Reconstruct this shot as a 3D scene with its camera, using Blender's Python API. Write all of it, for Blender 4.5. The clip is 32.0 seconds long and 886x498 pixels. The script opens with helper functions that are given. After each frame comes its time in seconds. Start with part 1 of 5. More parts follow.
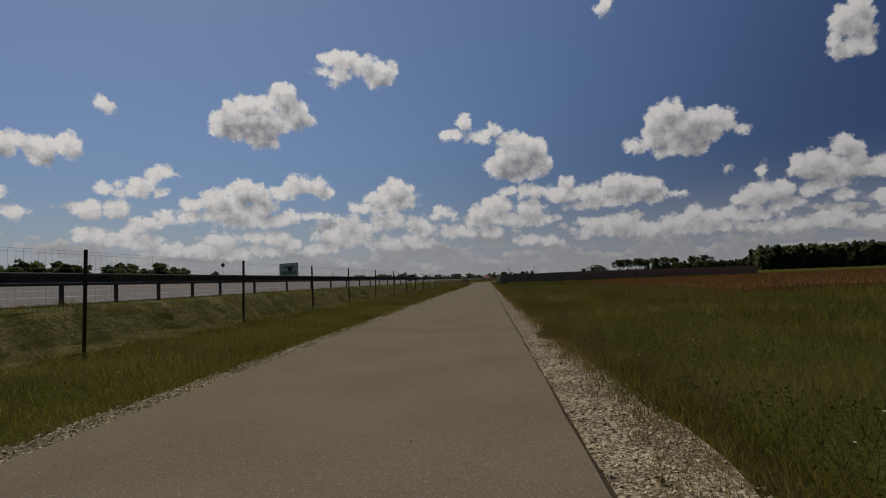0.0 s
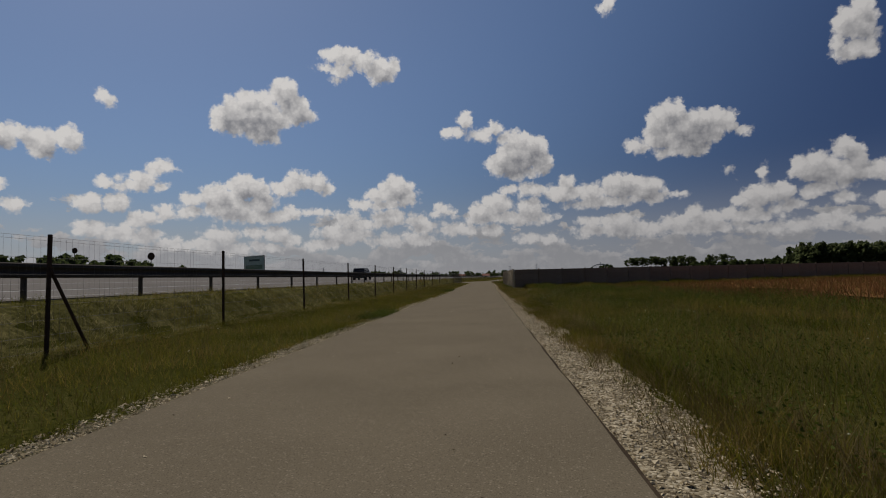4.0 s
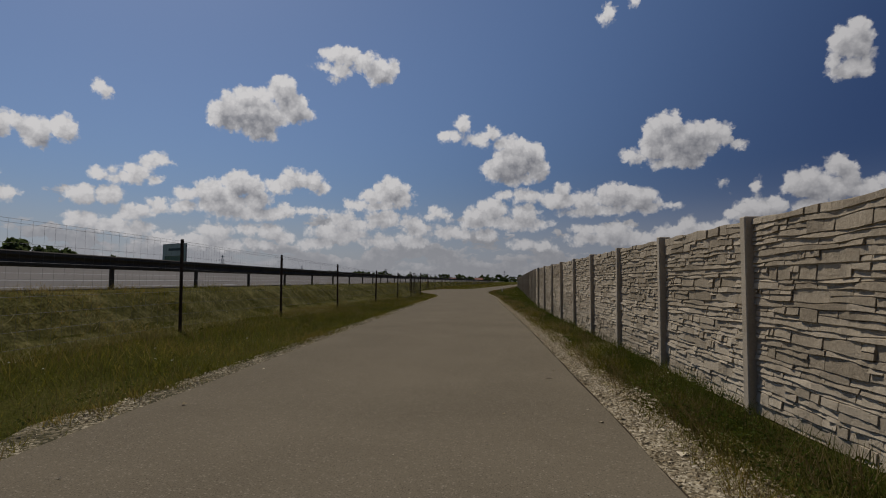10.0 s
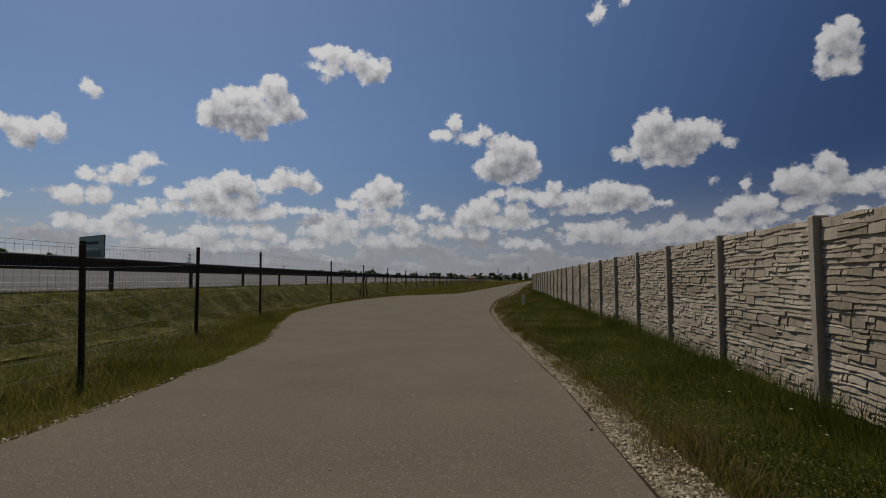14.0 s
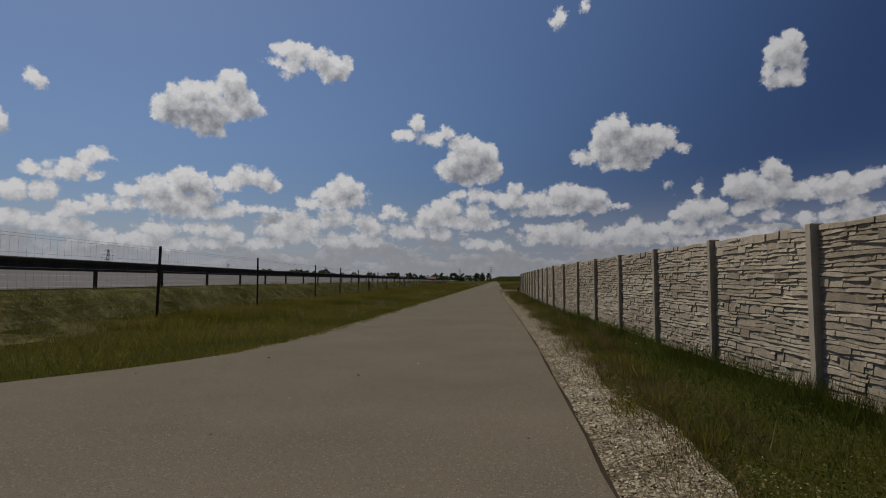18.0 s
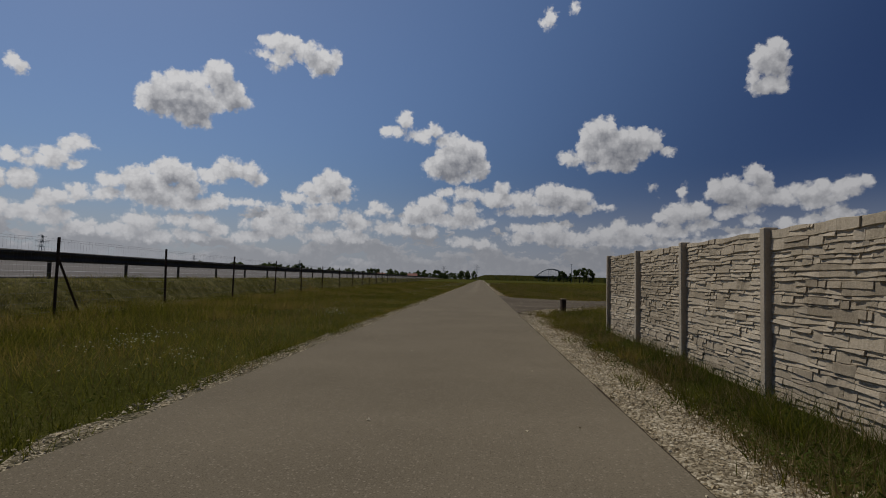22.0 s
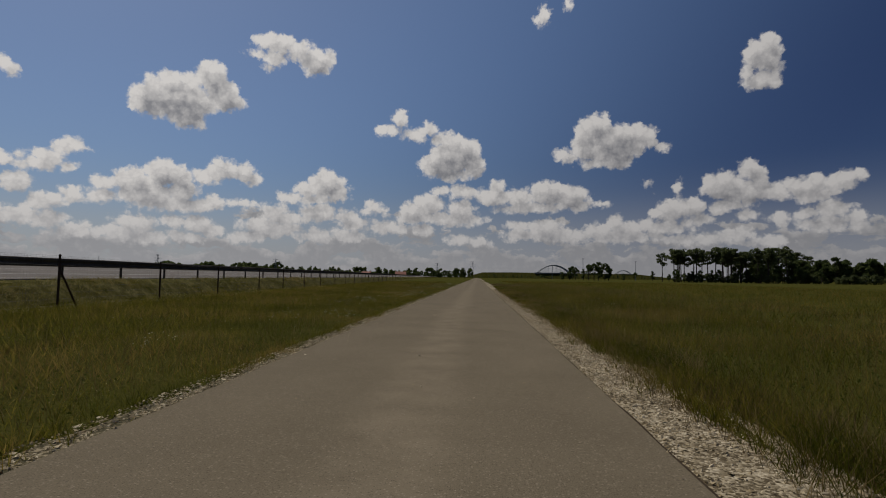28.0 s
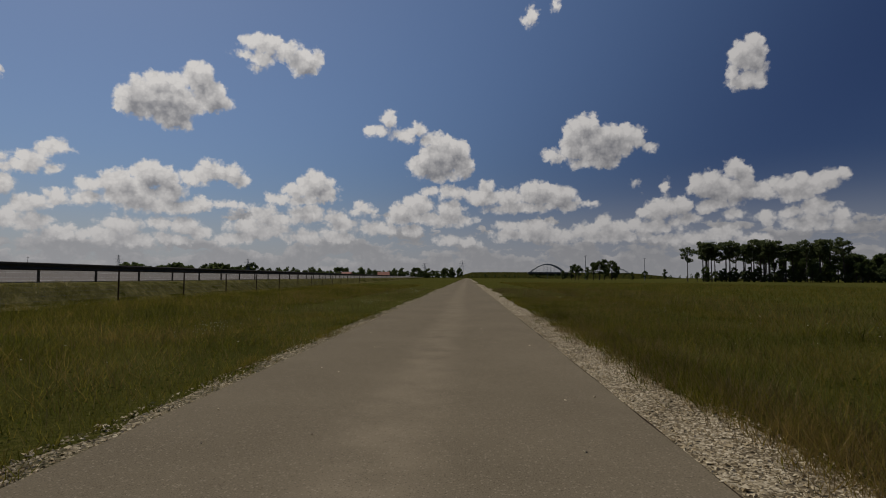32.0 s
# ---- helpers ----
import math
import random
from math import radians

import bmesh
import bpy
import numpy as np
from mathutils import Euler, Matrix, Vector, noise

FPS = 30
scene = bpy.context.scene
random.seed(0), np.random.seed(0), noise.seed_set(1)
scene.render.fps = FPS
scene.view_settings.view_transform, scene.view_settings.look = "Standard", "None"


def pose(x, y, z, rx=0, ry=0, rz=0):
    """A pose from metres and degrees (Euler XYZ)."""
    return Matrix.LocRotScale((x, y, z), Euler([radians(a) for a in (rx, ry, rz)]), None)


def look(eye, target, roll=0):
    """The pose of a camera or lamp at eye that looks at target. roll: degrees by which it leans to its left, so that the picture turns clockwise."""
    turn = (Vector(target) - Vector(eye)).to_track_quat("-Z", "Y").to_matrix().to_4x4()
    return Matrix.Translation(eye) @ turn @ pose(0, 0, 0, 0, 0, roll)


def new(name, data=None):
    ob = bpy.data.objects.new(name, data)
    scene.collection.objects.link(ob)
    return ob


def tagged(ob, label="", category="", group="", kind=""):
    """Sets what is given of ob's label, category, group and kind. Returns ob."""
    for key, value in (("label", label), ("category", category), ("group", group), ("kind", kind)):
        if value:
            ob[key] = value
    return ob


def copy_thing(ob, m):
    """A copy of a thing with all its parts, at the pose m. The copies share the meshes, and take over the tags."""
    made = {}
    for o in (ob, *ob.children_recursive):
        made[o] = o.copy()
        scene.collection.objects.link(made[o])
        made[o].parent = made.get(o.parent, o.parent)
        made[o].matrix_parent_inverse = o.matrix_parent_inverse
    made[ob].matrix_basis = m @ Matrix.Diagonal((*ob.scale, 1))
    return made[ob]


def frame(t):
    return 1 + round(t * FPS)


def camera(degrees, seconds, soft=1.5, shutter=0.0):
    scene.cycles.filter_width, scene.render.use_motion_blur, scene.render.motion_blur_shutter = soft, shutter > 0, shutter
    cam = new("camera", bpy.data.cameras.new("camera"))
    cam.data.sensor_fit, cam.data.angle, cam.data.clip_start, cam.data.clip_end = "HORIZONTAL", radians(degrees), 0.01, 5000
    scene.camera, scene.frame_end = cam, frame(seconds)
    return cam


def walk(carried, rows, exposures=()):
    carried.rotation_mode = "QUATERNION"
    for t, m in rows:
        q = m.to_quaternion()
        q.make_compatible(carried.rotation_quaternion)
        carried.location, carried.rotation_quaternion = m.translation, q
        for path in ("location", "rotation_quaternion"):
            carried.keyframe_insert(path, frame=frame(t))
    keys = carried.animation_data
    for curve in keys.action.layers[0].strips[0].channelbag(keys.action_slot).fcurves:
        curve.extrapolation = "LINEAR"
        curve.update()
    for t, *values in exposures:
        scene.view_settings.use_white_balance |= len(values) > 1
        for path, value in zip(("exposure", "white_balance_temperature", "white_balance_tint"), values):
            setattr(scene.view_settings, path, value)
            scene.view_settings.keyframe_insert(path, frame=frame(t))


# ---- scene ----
# ---- camera and its ride along the path: seconds, x, y, yaw, pitch, roll ----
EYE = 1.44
METRE = 0.86        # the plan below is drawn in steps of this many metres
PATH = [
    (0.0, 24.60, -10.80, 11.02, 3.26, -2.18),
    (0.5, 23.83, -3.84, 11.34, 2.92, -1.62),
    (1.0, 23.05, 3.10, 12.06, 3.14, 0.77),
    (1.5, 22.21, 10.02, 10.40, 3.16, -1.12),
    (2.0, 21.35, 16.90, 12.17, 2.89, -0.13),
    (2.5, 20.50, 23.76, 11.57, 2.95, -0.47),
    (4.5, 17.12, 51.01, 11.03, 3.02, -1.53),
    (5.0, 16.29, 57.70, 12.04, 3.13, 0.19),
    (5.5, 15.48, 64.29, 10.17, 3.03, -0.47),
    (6.0, 14.68, 70.80, 12.72, 2.81, 0.33),
    (6.5, 13.86, 77.24, 12.04, 2.86, -0.89),
    (7.0, 13.05, 83.60, 10.32, 2.91, -1.81),
    (7.5, 12.27, 89.90, 11.26, 3.16, 0.11),
    (8.0, 11.55, 96.00, 10.41, 3.02, -1.76),
    (8.5, 10.92, 101.65, 9.26, 2.90, -1.99),
    (9.0, 10.35, 107.20, 10.93, 3.58, -0.95),
    (9.5, 9.81, 112.93, 7.85, 3.50, -0.76),
    (10.0, 9.28, 118.70, 10.32, 3.34, 0.43),
    (10.5, 8.72, 124.44, 10.52, 2.98, 0.04),
    (11.0, 8.13, 130.20, 9.82, 3.31, -0.60),
    (11.5, 7.51, 136.01, 11.17, 3.46, -0.29),
    (12.0, 6.88, 141.80, 10.08, 3.17, 0.19),
    (12.5, 6.23, 147.48, 10.13, 3.12, -0.18),
    (13.0, 5.58, 153.10, 10.87, 3.15, 1.44),
    (13.5, 4.96, 158.70, 9.81, 3.23, 0.46),
    (15.5, 2.50, 180.90, 9.79, 3.24, -0.75),
    (16.0, 1.92, 186.40, 8.72, 3.58, 0.15),
    (16.5, 1.51, 191.93, 8.02, 3.44, -3.75),
    (17.0, 1.23, 197.60, 6.64, 3.65, -1.89),
    (17.5, 1.07, 203.60, 4.34, 3.56, -1.05),
    (18.0, 0.95, 209.70, 5.53, 3.29, 0.18),
    (18.5, 0.83, 215.70, 5.60, 3.01, 2.62),
    (19.0, 0.70, 221.60, 4.97, 3.01, 0.34),
    (19.5, 0.48, 227.29, 5.91, 3.42, 0.75),
    (20.0, 0.24, 232.90, 5.56, 3.43, 1.27),
    (20.5, 0.02, 238.54, 4.84, 3.43, -1.12),
    (21.0, -0.10, 244.20, 5.10, 3.22, 0.35),
    (21.5, -0.10, 249.93, 2.49, 3.33, -0.19),
    (22.0, -0.10, 255.70, 4.03, 3.06, 1.32),
    (22.5, -0.03, 261.53, 4.62, 2.98, 1.85),
    (23.0, 0.05, 267.30, 3.10, 3.04, 0.56),
    (23.5, 0.08, 272.81, 4.56, 2.96, 2.21),
    (24.0, 0.10, 278.30, 5.23, 2.83, 1.21),
    (24.5, 0.10, 283.95, 3.69, 3.25, -1.25),
    (26.5, 0.03, 307.03, 3.70, 2.74, 1.62),
    (27.0, 0.00, 312.80, 3.33, 2.91, 0.80),
    (27.5, -0.05, 318.55, 5.30, 2.53, 2.51),
    (28.0, -0.10, 324.30, 3.65, 2.89, 0.62),
    (28.5, -0.13, 330.05, 4.42, 2.99, -0.21),
    (29.0, -0.15, 335.80, 4.01, 2.74, 1.72),
    (29.5, -0.19, 341.55, 4.13, 2.89, 0.65),
    (30.0, -0.25, 347.30, 4.27, 2.89, -0.15),
    (30.5, -0.30, 353.05, 2.79, 3.06, 0.84),
    (31.0, -0.32, 358.80, 3.36, 2.96, -0.29),
    (31.5, -0.31, 364.55, 3.43, 2.80, 1.80),
    (32.0, -0.30, 370.30, 2.56, 2.94, 0.19),
]
cam = camera(78.0, 32.0, soft=1.05)
walk(cam, [(t, pose(x * METRE, y * METRE, EYE * METRE, 0, 0, yaw) @ pose(0, 0, 0, 90 + pitch) @ pose(0, 0, 0, 0, 0, roll)) for t, x, y, yaw, pitch, roll in PATH],
     exposures=[(0.0, -0.55, 6520, 12), (8.0, -0.55, 6480, 12), (10.0, -0.56, 6330, 13), (12.5, -0.58, 6250, 12), (16.5, -0.58, 6300, 12), (19.0, -0.58, 6230, 12), (23.0, -0.57, 6230, 12), (24.5, -0.55, 6420, 12), (27.0, -0.55, 6560, 12), (32.0, -0.55, 6540, 12)])

# ---- daylight: a clear blue sky with fair-weather cumulus, the sun ahead and to the left ----
SUN_AZ, SUN_EL = -44.0, 55.0     # degrees, from north towards east
SKY, CLOUD = 0.06, 13.0          # strength of the sky, brightness of sunlit cloud against it

# cloud heads: bearing, height over the horizon, half width, half height, in degrees
HEAP_WEST = [(-30.1, 16.1, 3.6, 1.7), (-32.5, 15.8, 1.6, 1.3), (-32.0, 17.2, 1.1, 0.7), (-27.0, 18.7, 1.4, 1.2), (-25.9, 17.0, 1.5, 1.4), (-24.6, 16.5, 0.7, 0.6), (-29.3, 15.0, 1.7, 1.2), (-28.4, 14.6, 1.0, 0.8), (-30.7, 17.9, 1.0, 0.7), (-29.0, 17.9, 1.0, 0.7), (-20.9, 22.3, 1.7, 0.8), (-22.5, 22.4, 0.8, 0.4), (-18.9, 22.0, 1.5, 0.8), (-17.1, 21.1, 1.5, 1.2), (-15.8, 21.6, 0.6, 0.7), (-22.9, 21.1, 1.0, 0.3), (-21.3, 20.9, 1.0, 0.7), (-21.7, 20.1, 0.5, 0.3)]
HEAP_LEFT = [(-43.1, 16.9, 0.5, 0.4), (-42.4, 16.4, 0.5, 0.5), (-42.7, 9.3, 0.8, 0.5), (-41.9, 9.7, 0.3, 0.4), (-39.9, 9.7, 1.1, 0.8), (-38.0, 11.1, 1.0, 0.5), (-38.9, 10.6, 0.7, 0.5), (-38.3, 9.1, 0.5, 0.3), (-40.8, 9.1, 1.4, 0.4), (-43.9, 7.4, 1.2, 0.9), (-42.0, 7.5, 1.0, 0.9), (-39.7, 6.2, 1.3, 0.7), (-38.0, 6.8, 0.8, 0.6), (-40.4, 5.6, 0.8, 0.4), (-35.7, 8.0, 0.9, 0.6), (-34.4, 8.5, 0.7, 0.8), (-33.2, 8.6, 1.0, 1.0), (-31.1, 9.3, 1.3, 1.3), (-29.6, 9.1, 1.1, 1.0)]
HEAP_BROAD = [(-32.3, 7.4, 2.3, 1.1), (-29.3, 7.9, 1.4, 0.9), (-35.8, 6.9, 1.2, 0.6), (-30.8, 6.6, 2.8, 0.6), (-28.3, 6.7, 1.9, 0.7), (-27.3, 9.3, 1.4, 0.6), (-25.7, 10.2, 1.4, 0.9), (-23.9, 9.9, 0.9, 0.9), (-22.8, 9.3, 0.6, 0.6), (-26.7, 6.9, 1.1, 0.7), (-24.1, 6.9, 1.7, 0.3), (-15.9, 9.6, 1.6, 1.0), (-17.8, 8.7, 1.2, 0.7), (-19.5, 7.8, 1.1, 0.5), (-15.2, 8.6, 1.7, 0.9), (-14.4, 9.3, 0.6, 0.8), (-16.8, 7.8, 2.2, 0.5), (-16.6, 6.4, 2.1, 0.8), (-19.7, 5.7, 2.3, 0.6), (-20.9, 6.3, 1.3, 0.7), (-13.9, 6.2, 1.3, 0.6), (-12.9, 5.4, 1.4, 0.7)]
HEAP_MIDDLE = [(-11.1, 7.2, 0.8, 0.5), (-11.8, 6.7, 0.8, 0.3), (-10.2, 6.7, 0.6, 0.3), (-9.3, 15.0, 1.2, 0.5), (-8.4, 16.1, 0.7, 0.7), (-8.3, 16.7, 0.4, 0.3), (-6.7, 14.6, 1.7, 0.5), (-5.2, 15.2, 0.7, 0.7), (-10.2, 15.0, 0.5, 0.4), (-3.7, 14.2, 1.4, 0.6), (-2.8, 12.4, 2.5, 1.6), (-1.5, 12.9, 1.7, 1.4), (-4.1, 11.6, 2.0, 1.3), (-3.0, 10.6, 2.0, 0.6), (-0.4, 11.5, 1.1, 1.1), (-2.2, 14.0, 0.9, 0.6)]
HEAP_EAST = [(12.0, 15.0, 1.3, 1.2), (11.1, 14.5, 1.1, 1.3), (12.9, 15.6, 0.5, 0.6), (14.0, 13.4, 3.1, 1.7), (15.9, 14.2, 1.3, 0.8), (17.1, 13.8, 0.8, 1.0), (18.3, 12.7, 0.6, 0.4), (13.6, 12.1, 2.3, 1.0), (10.8, 13.2, 1.1, 1.4), (11.7, 11.5, 1.0, 0.5), (8.8, 12.4, 1.0, 0.6), (9.6, 12.1, 0.6, 0.4), (27.0, 19.8, 1.4, 1.0), (27.5, 20.8, 0.8, 0.8), (26.3, 20.1, 0.9, 0.9), (27.8, 18.9, 0.7, 0.6), (26.8, 17.8, 1.4, 0.8), (25.9, 18.5, 0.5, 0.9), (27.9, 17.5, 0.5, 0.4), (6.8, 25.9, 0.6, 0.7), (6.4, 25.3, 0.6, 0.4), (9.3, 26.5, 0.3, 0.5)]
HEAP_LONG = [(-3.9, 8.9, 1.0, 0.4), (-1.6, 8.9, 1.6, 0.6), (2.0, 9.3, 0.6, 0.9), (1.6, 8.3, 1.9, 0.8), (4.2, 8.2, 1.4, 0.9), (7.1, 8.7, 1.9, 1.1), (9.4, 8.3, 1.8, 1.1), (10.4, 7.4, 1.3, 0.6), (5.5, 7.2, 3.8, 0.5), (12.7, 7.5, 0.5, 0.2), (-7.0, 6.9, 1.2, 0.8), (-5.2, 7.5, 1.6, 0.9), (-6.3, 6.2, 2.3, 0.6), (-1.9, 7.1, 1.4, 0.9), (-2.7, 6.1, 2.5, 0.7), (-0.2, 5.9, 1.1, 0.3), (-9.9, 5.1, 1.8, 0.6), (-8.1, 5.0, 0.8, 0.5), (-5.8, 4.9, 1.0, 0.6), (-1.9, 3.9, 1.4, 0.5), (0.1, 3.6, 1.2, 0.4)]
HEAP_FAR_EAST = [(7.0, 5.0, 1.9, 0.9), (4.2, 5.4, 1.1, 0.5), (8.7, 4.4, 1.6, 0.6), (4.8, 4.4, 2.2, 0.6), (13.9, 5.6, 0.9, 0.7), (15.2, 5.0, 0.9, 0.6), (12.4, 4.9, 1.3, 0.6), (10.3, 4.3, 1.6, 0.6), (16.9, 5.3, 1.0, 0.5), (17.7, 6.5, 0.6, 0.6), (19.3, 6.6, 1.6, 0.9), (21.0, 6.8, 1.3, 0.9), (21.6, 5.7, 0.9, 0.5), (18.4, 5.1, 2.9, 0.5), (14.4, 4.2, 3.4, 0.6)]
HEAP_TOWER = [(22.6, 8.7, 0.9, 1.0), (23.7, 8.6, 1.7, 1.2), (23.9, 9.3, 1.0, 0.6), (25.6, 10.2, 0.8, 0.7), (26.4, 9.4, 0.8, 0.8), (25.7, 8.1, 2.1, 1.0), (28.0, 7.9, 1.0, 0.7), (29.2, 8.5, 0.9, 0.6), (30.7, 8.3, 1.0, 0.8), (32.0, 8.0, 0.7, 0.9), (30.3, 7.5, 1.5, 0.6), (24.1, 7.0, 1.9, 0.5), (25.5, 5.9, 0.8, 0.4), (23.1, 6.6, 1.0, 0.6), (19.7, 8.7, 0.3, 0.6), (17.0, 9.4, 0.3, 0.2)]
HEAP_LOW = [(-39.5, 4.4, 1.3, 0.7), (-41.7, 4.8, 1.5, 0.6), (-43.9, 5.1, 1.4, 0.7), (-33.1, 4.6, 1.8, 0.8), (-34.5, 3.8, 1.7, 0.6), (-30.0, 4.9, 0.9, 0.6), (-28.0, 4.9, 1.2, 0.8), (-26.7, 4.2, 1.0, 0.6), (-29.2, 3.5, 1.9, 0.5), (-32.1, 3.4, 2.3, 0.5), (-22.5, 4.9, 1.8, 0.7), (-20.3, 4.6, 2.1, 0.7), (-23.5, 3.7, 2.0, 0.5), (-16.8, 4.1, 2.2, 0.7), (-13.9, 4.1, 1.9, 0.6), (-37.6, 3.7, 2.0, 0.5)]
HEAP_EDGES = [(-45.4, 12.8, 1.0, 1.1), (-47.4, 12.2, 1.1, 1.2), (-48.7, 12.8, 1.0, 0.7), (-50.7, 12.5, 1.6, 1.2), (-51.8, 13.2, 0.7, 1.0), (-51.0, 8.7, 1.0, 0.8), (-49.2, 7.0, 0.8, 0.6), (28.1, 5.4, 0.7, 0.6), (30.3, 5.9, 1.1, 0.6), (31.8, 6.2, 1.3, 0.8), (31.4, 4.9, 1.8, 0.6), (33.6, 5.2, 0.7, 0.8), (32.8, 8.6, 1.0, 0.8), (33.9, 8.8, 0.6, 0.6), (24.8, 4.2, 1.2, 0.6), (22.8, 3.8, 2.1, 0.5), (20.0, 3.8, 1.9, 0.4), (27.1, 3.5, 1.6, 0.4)]


sun_way = Vector((math.sin(radians(SUN_AZ)) * math.cos(radians(SUN_EL)), math.cos(radians(SUN_AZ)) * math.cos(radians(SUN_EL)), math.sin(radians(SUN_EL))))


class Nodes:
    """Short hand for wiring a node tree."""

    def __init__(self, tree):
        self.tree = tree

    def add(self, kind, **props):
        n = self.tree.nodes.new(kind)
        for key, value in props.items():
            setattr(n, key, value)
        return n

    def put(self, socket, value):
        if isinstance(value, bpy.types.NodeSocket):
            self.tree.links.new(value, socket)
        else:
            socket.default_value = value

    def math(self, op, a, b=0.0, c=None, clamp=False):
        n = self.add("ShaderNodeMath", operation=op, use_clamp=clamp)
        self.put(n.inputs[0], a)
        self.put(n.inputs[1], b)
        if c is not None:
            self.put(n.inputs[2], c)
        return n.outputs[0]

    def vec(self, op, a, b=(0, 0, 0)):
        n = self.add("ShaderNodeVectorMath", operation=op)
        self.put(n.inputs[0], a)
        self.put(n.inputs[1], b)
        return n.outputs["Value"] if op == "LENGTH" else n.outputs[0]

    def noise(self, vector, scale, detail=4.0, rough=0.55, colour=False):
        n = self.add("ShaderNodeTexNoise")
        self.put(n.inputs["Vector"], vector)
        n.inputs["Scale"].default_value, n.inputs["Detail"].default_value, n.inputs["Roughness"].default_value = scale, detail, rough
        return n.outputs["Color"] if colour else n.outputs["Fac"]

    def remap(self, value, a, b, c=0.0, d=1.0, smooth=False):
        n = self.add("ShaderNodeMapRange", interpolation_type="SMOOTHSTEP" if smooth else "LINEAR")
        self.put(n.inputs[0], value)
        for i, v in enumerate((a, b, c, d)):
            self.put(n.inputs[i + 1], v)
        return n.outputs[0]

    def mix(self, fac, a, b):
        n = self.add("ShaderNodeMix", data_type="RGBA")
        self.put(n.inputs[0], fac)
        self.put(n.inputs[6], a)
        self.put(n.inputs[7], b)
        return n.outputs[2]

    def ramp(self, fac, *stops):
        n = self.add("ShaderNodeValToRGB")
        self.put(n.inputs[0], fac)
        e = n.color_ramp.elements
        while len(e) < len(stops):
            e.new(0.5)
        for k, (p, c) in enumerate(stops):
            e[k].position, e[k].color = p, (*c, 1.0)
        return n.outputs[0]


def cloud_field():
    """A node group: how many degrees inside the nearest cloud head a point (bearing, height) of the sky lies."""
    g = bpy.data.node_groups.new("cloud_field", "ShaderNodeTree")
    g.interface.new_socket("place", in_out="INPUT", socket_type="NodeSocketVector")
    g.interface.new_socket("inside", in_out="OUTPUT", socket_type="NodeSocketFloat")
    n = Nodes(g)
    place = n.add("NodeGroupInput").outputs[0]
    best = None
    for a, e, w, h in HEAP_WEST + HEAP_LEFT + HEAP_BROAD + HEAP_MIDDLE + HEAP_EAST + HEAP_LONG + HEAP_FAR_EAST + HEAP_TOWER + HEAP_LOW + HEAP_EDGES:
        w, h = w + 0.11, h + 0.10
        d = n.vec("LENGTH", n.vec("MULTIPLY", n.vec("SUBTRACT", place, (a, e, 0)), (1 / w, 1 / h, 0)))
        depth = n.math("MULTIPLY_ADD", d, -min(w, h), min(w, h))
        best = depth if best is None else n.math("SMOOTH_MAX", best, depth, 0.22)
    n.put(n.add("NodeGroupOutput").inputs[0], best)
    return g


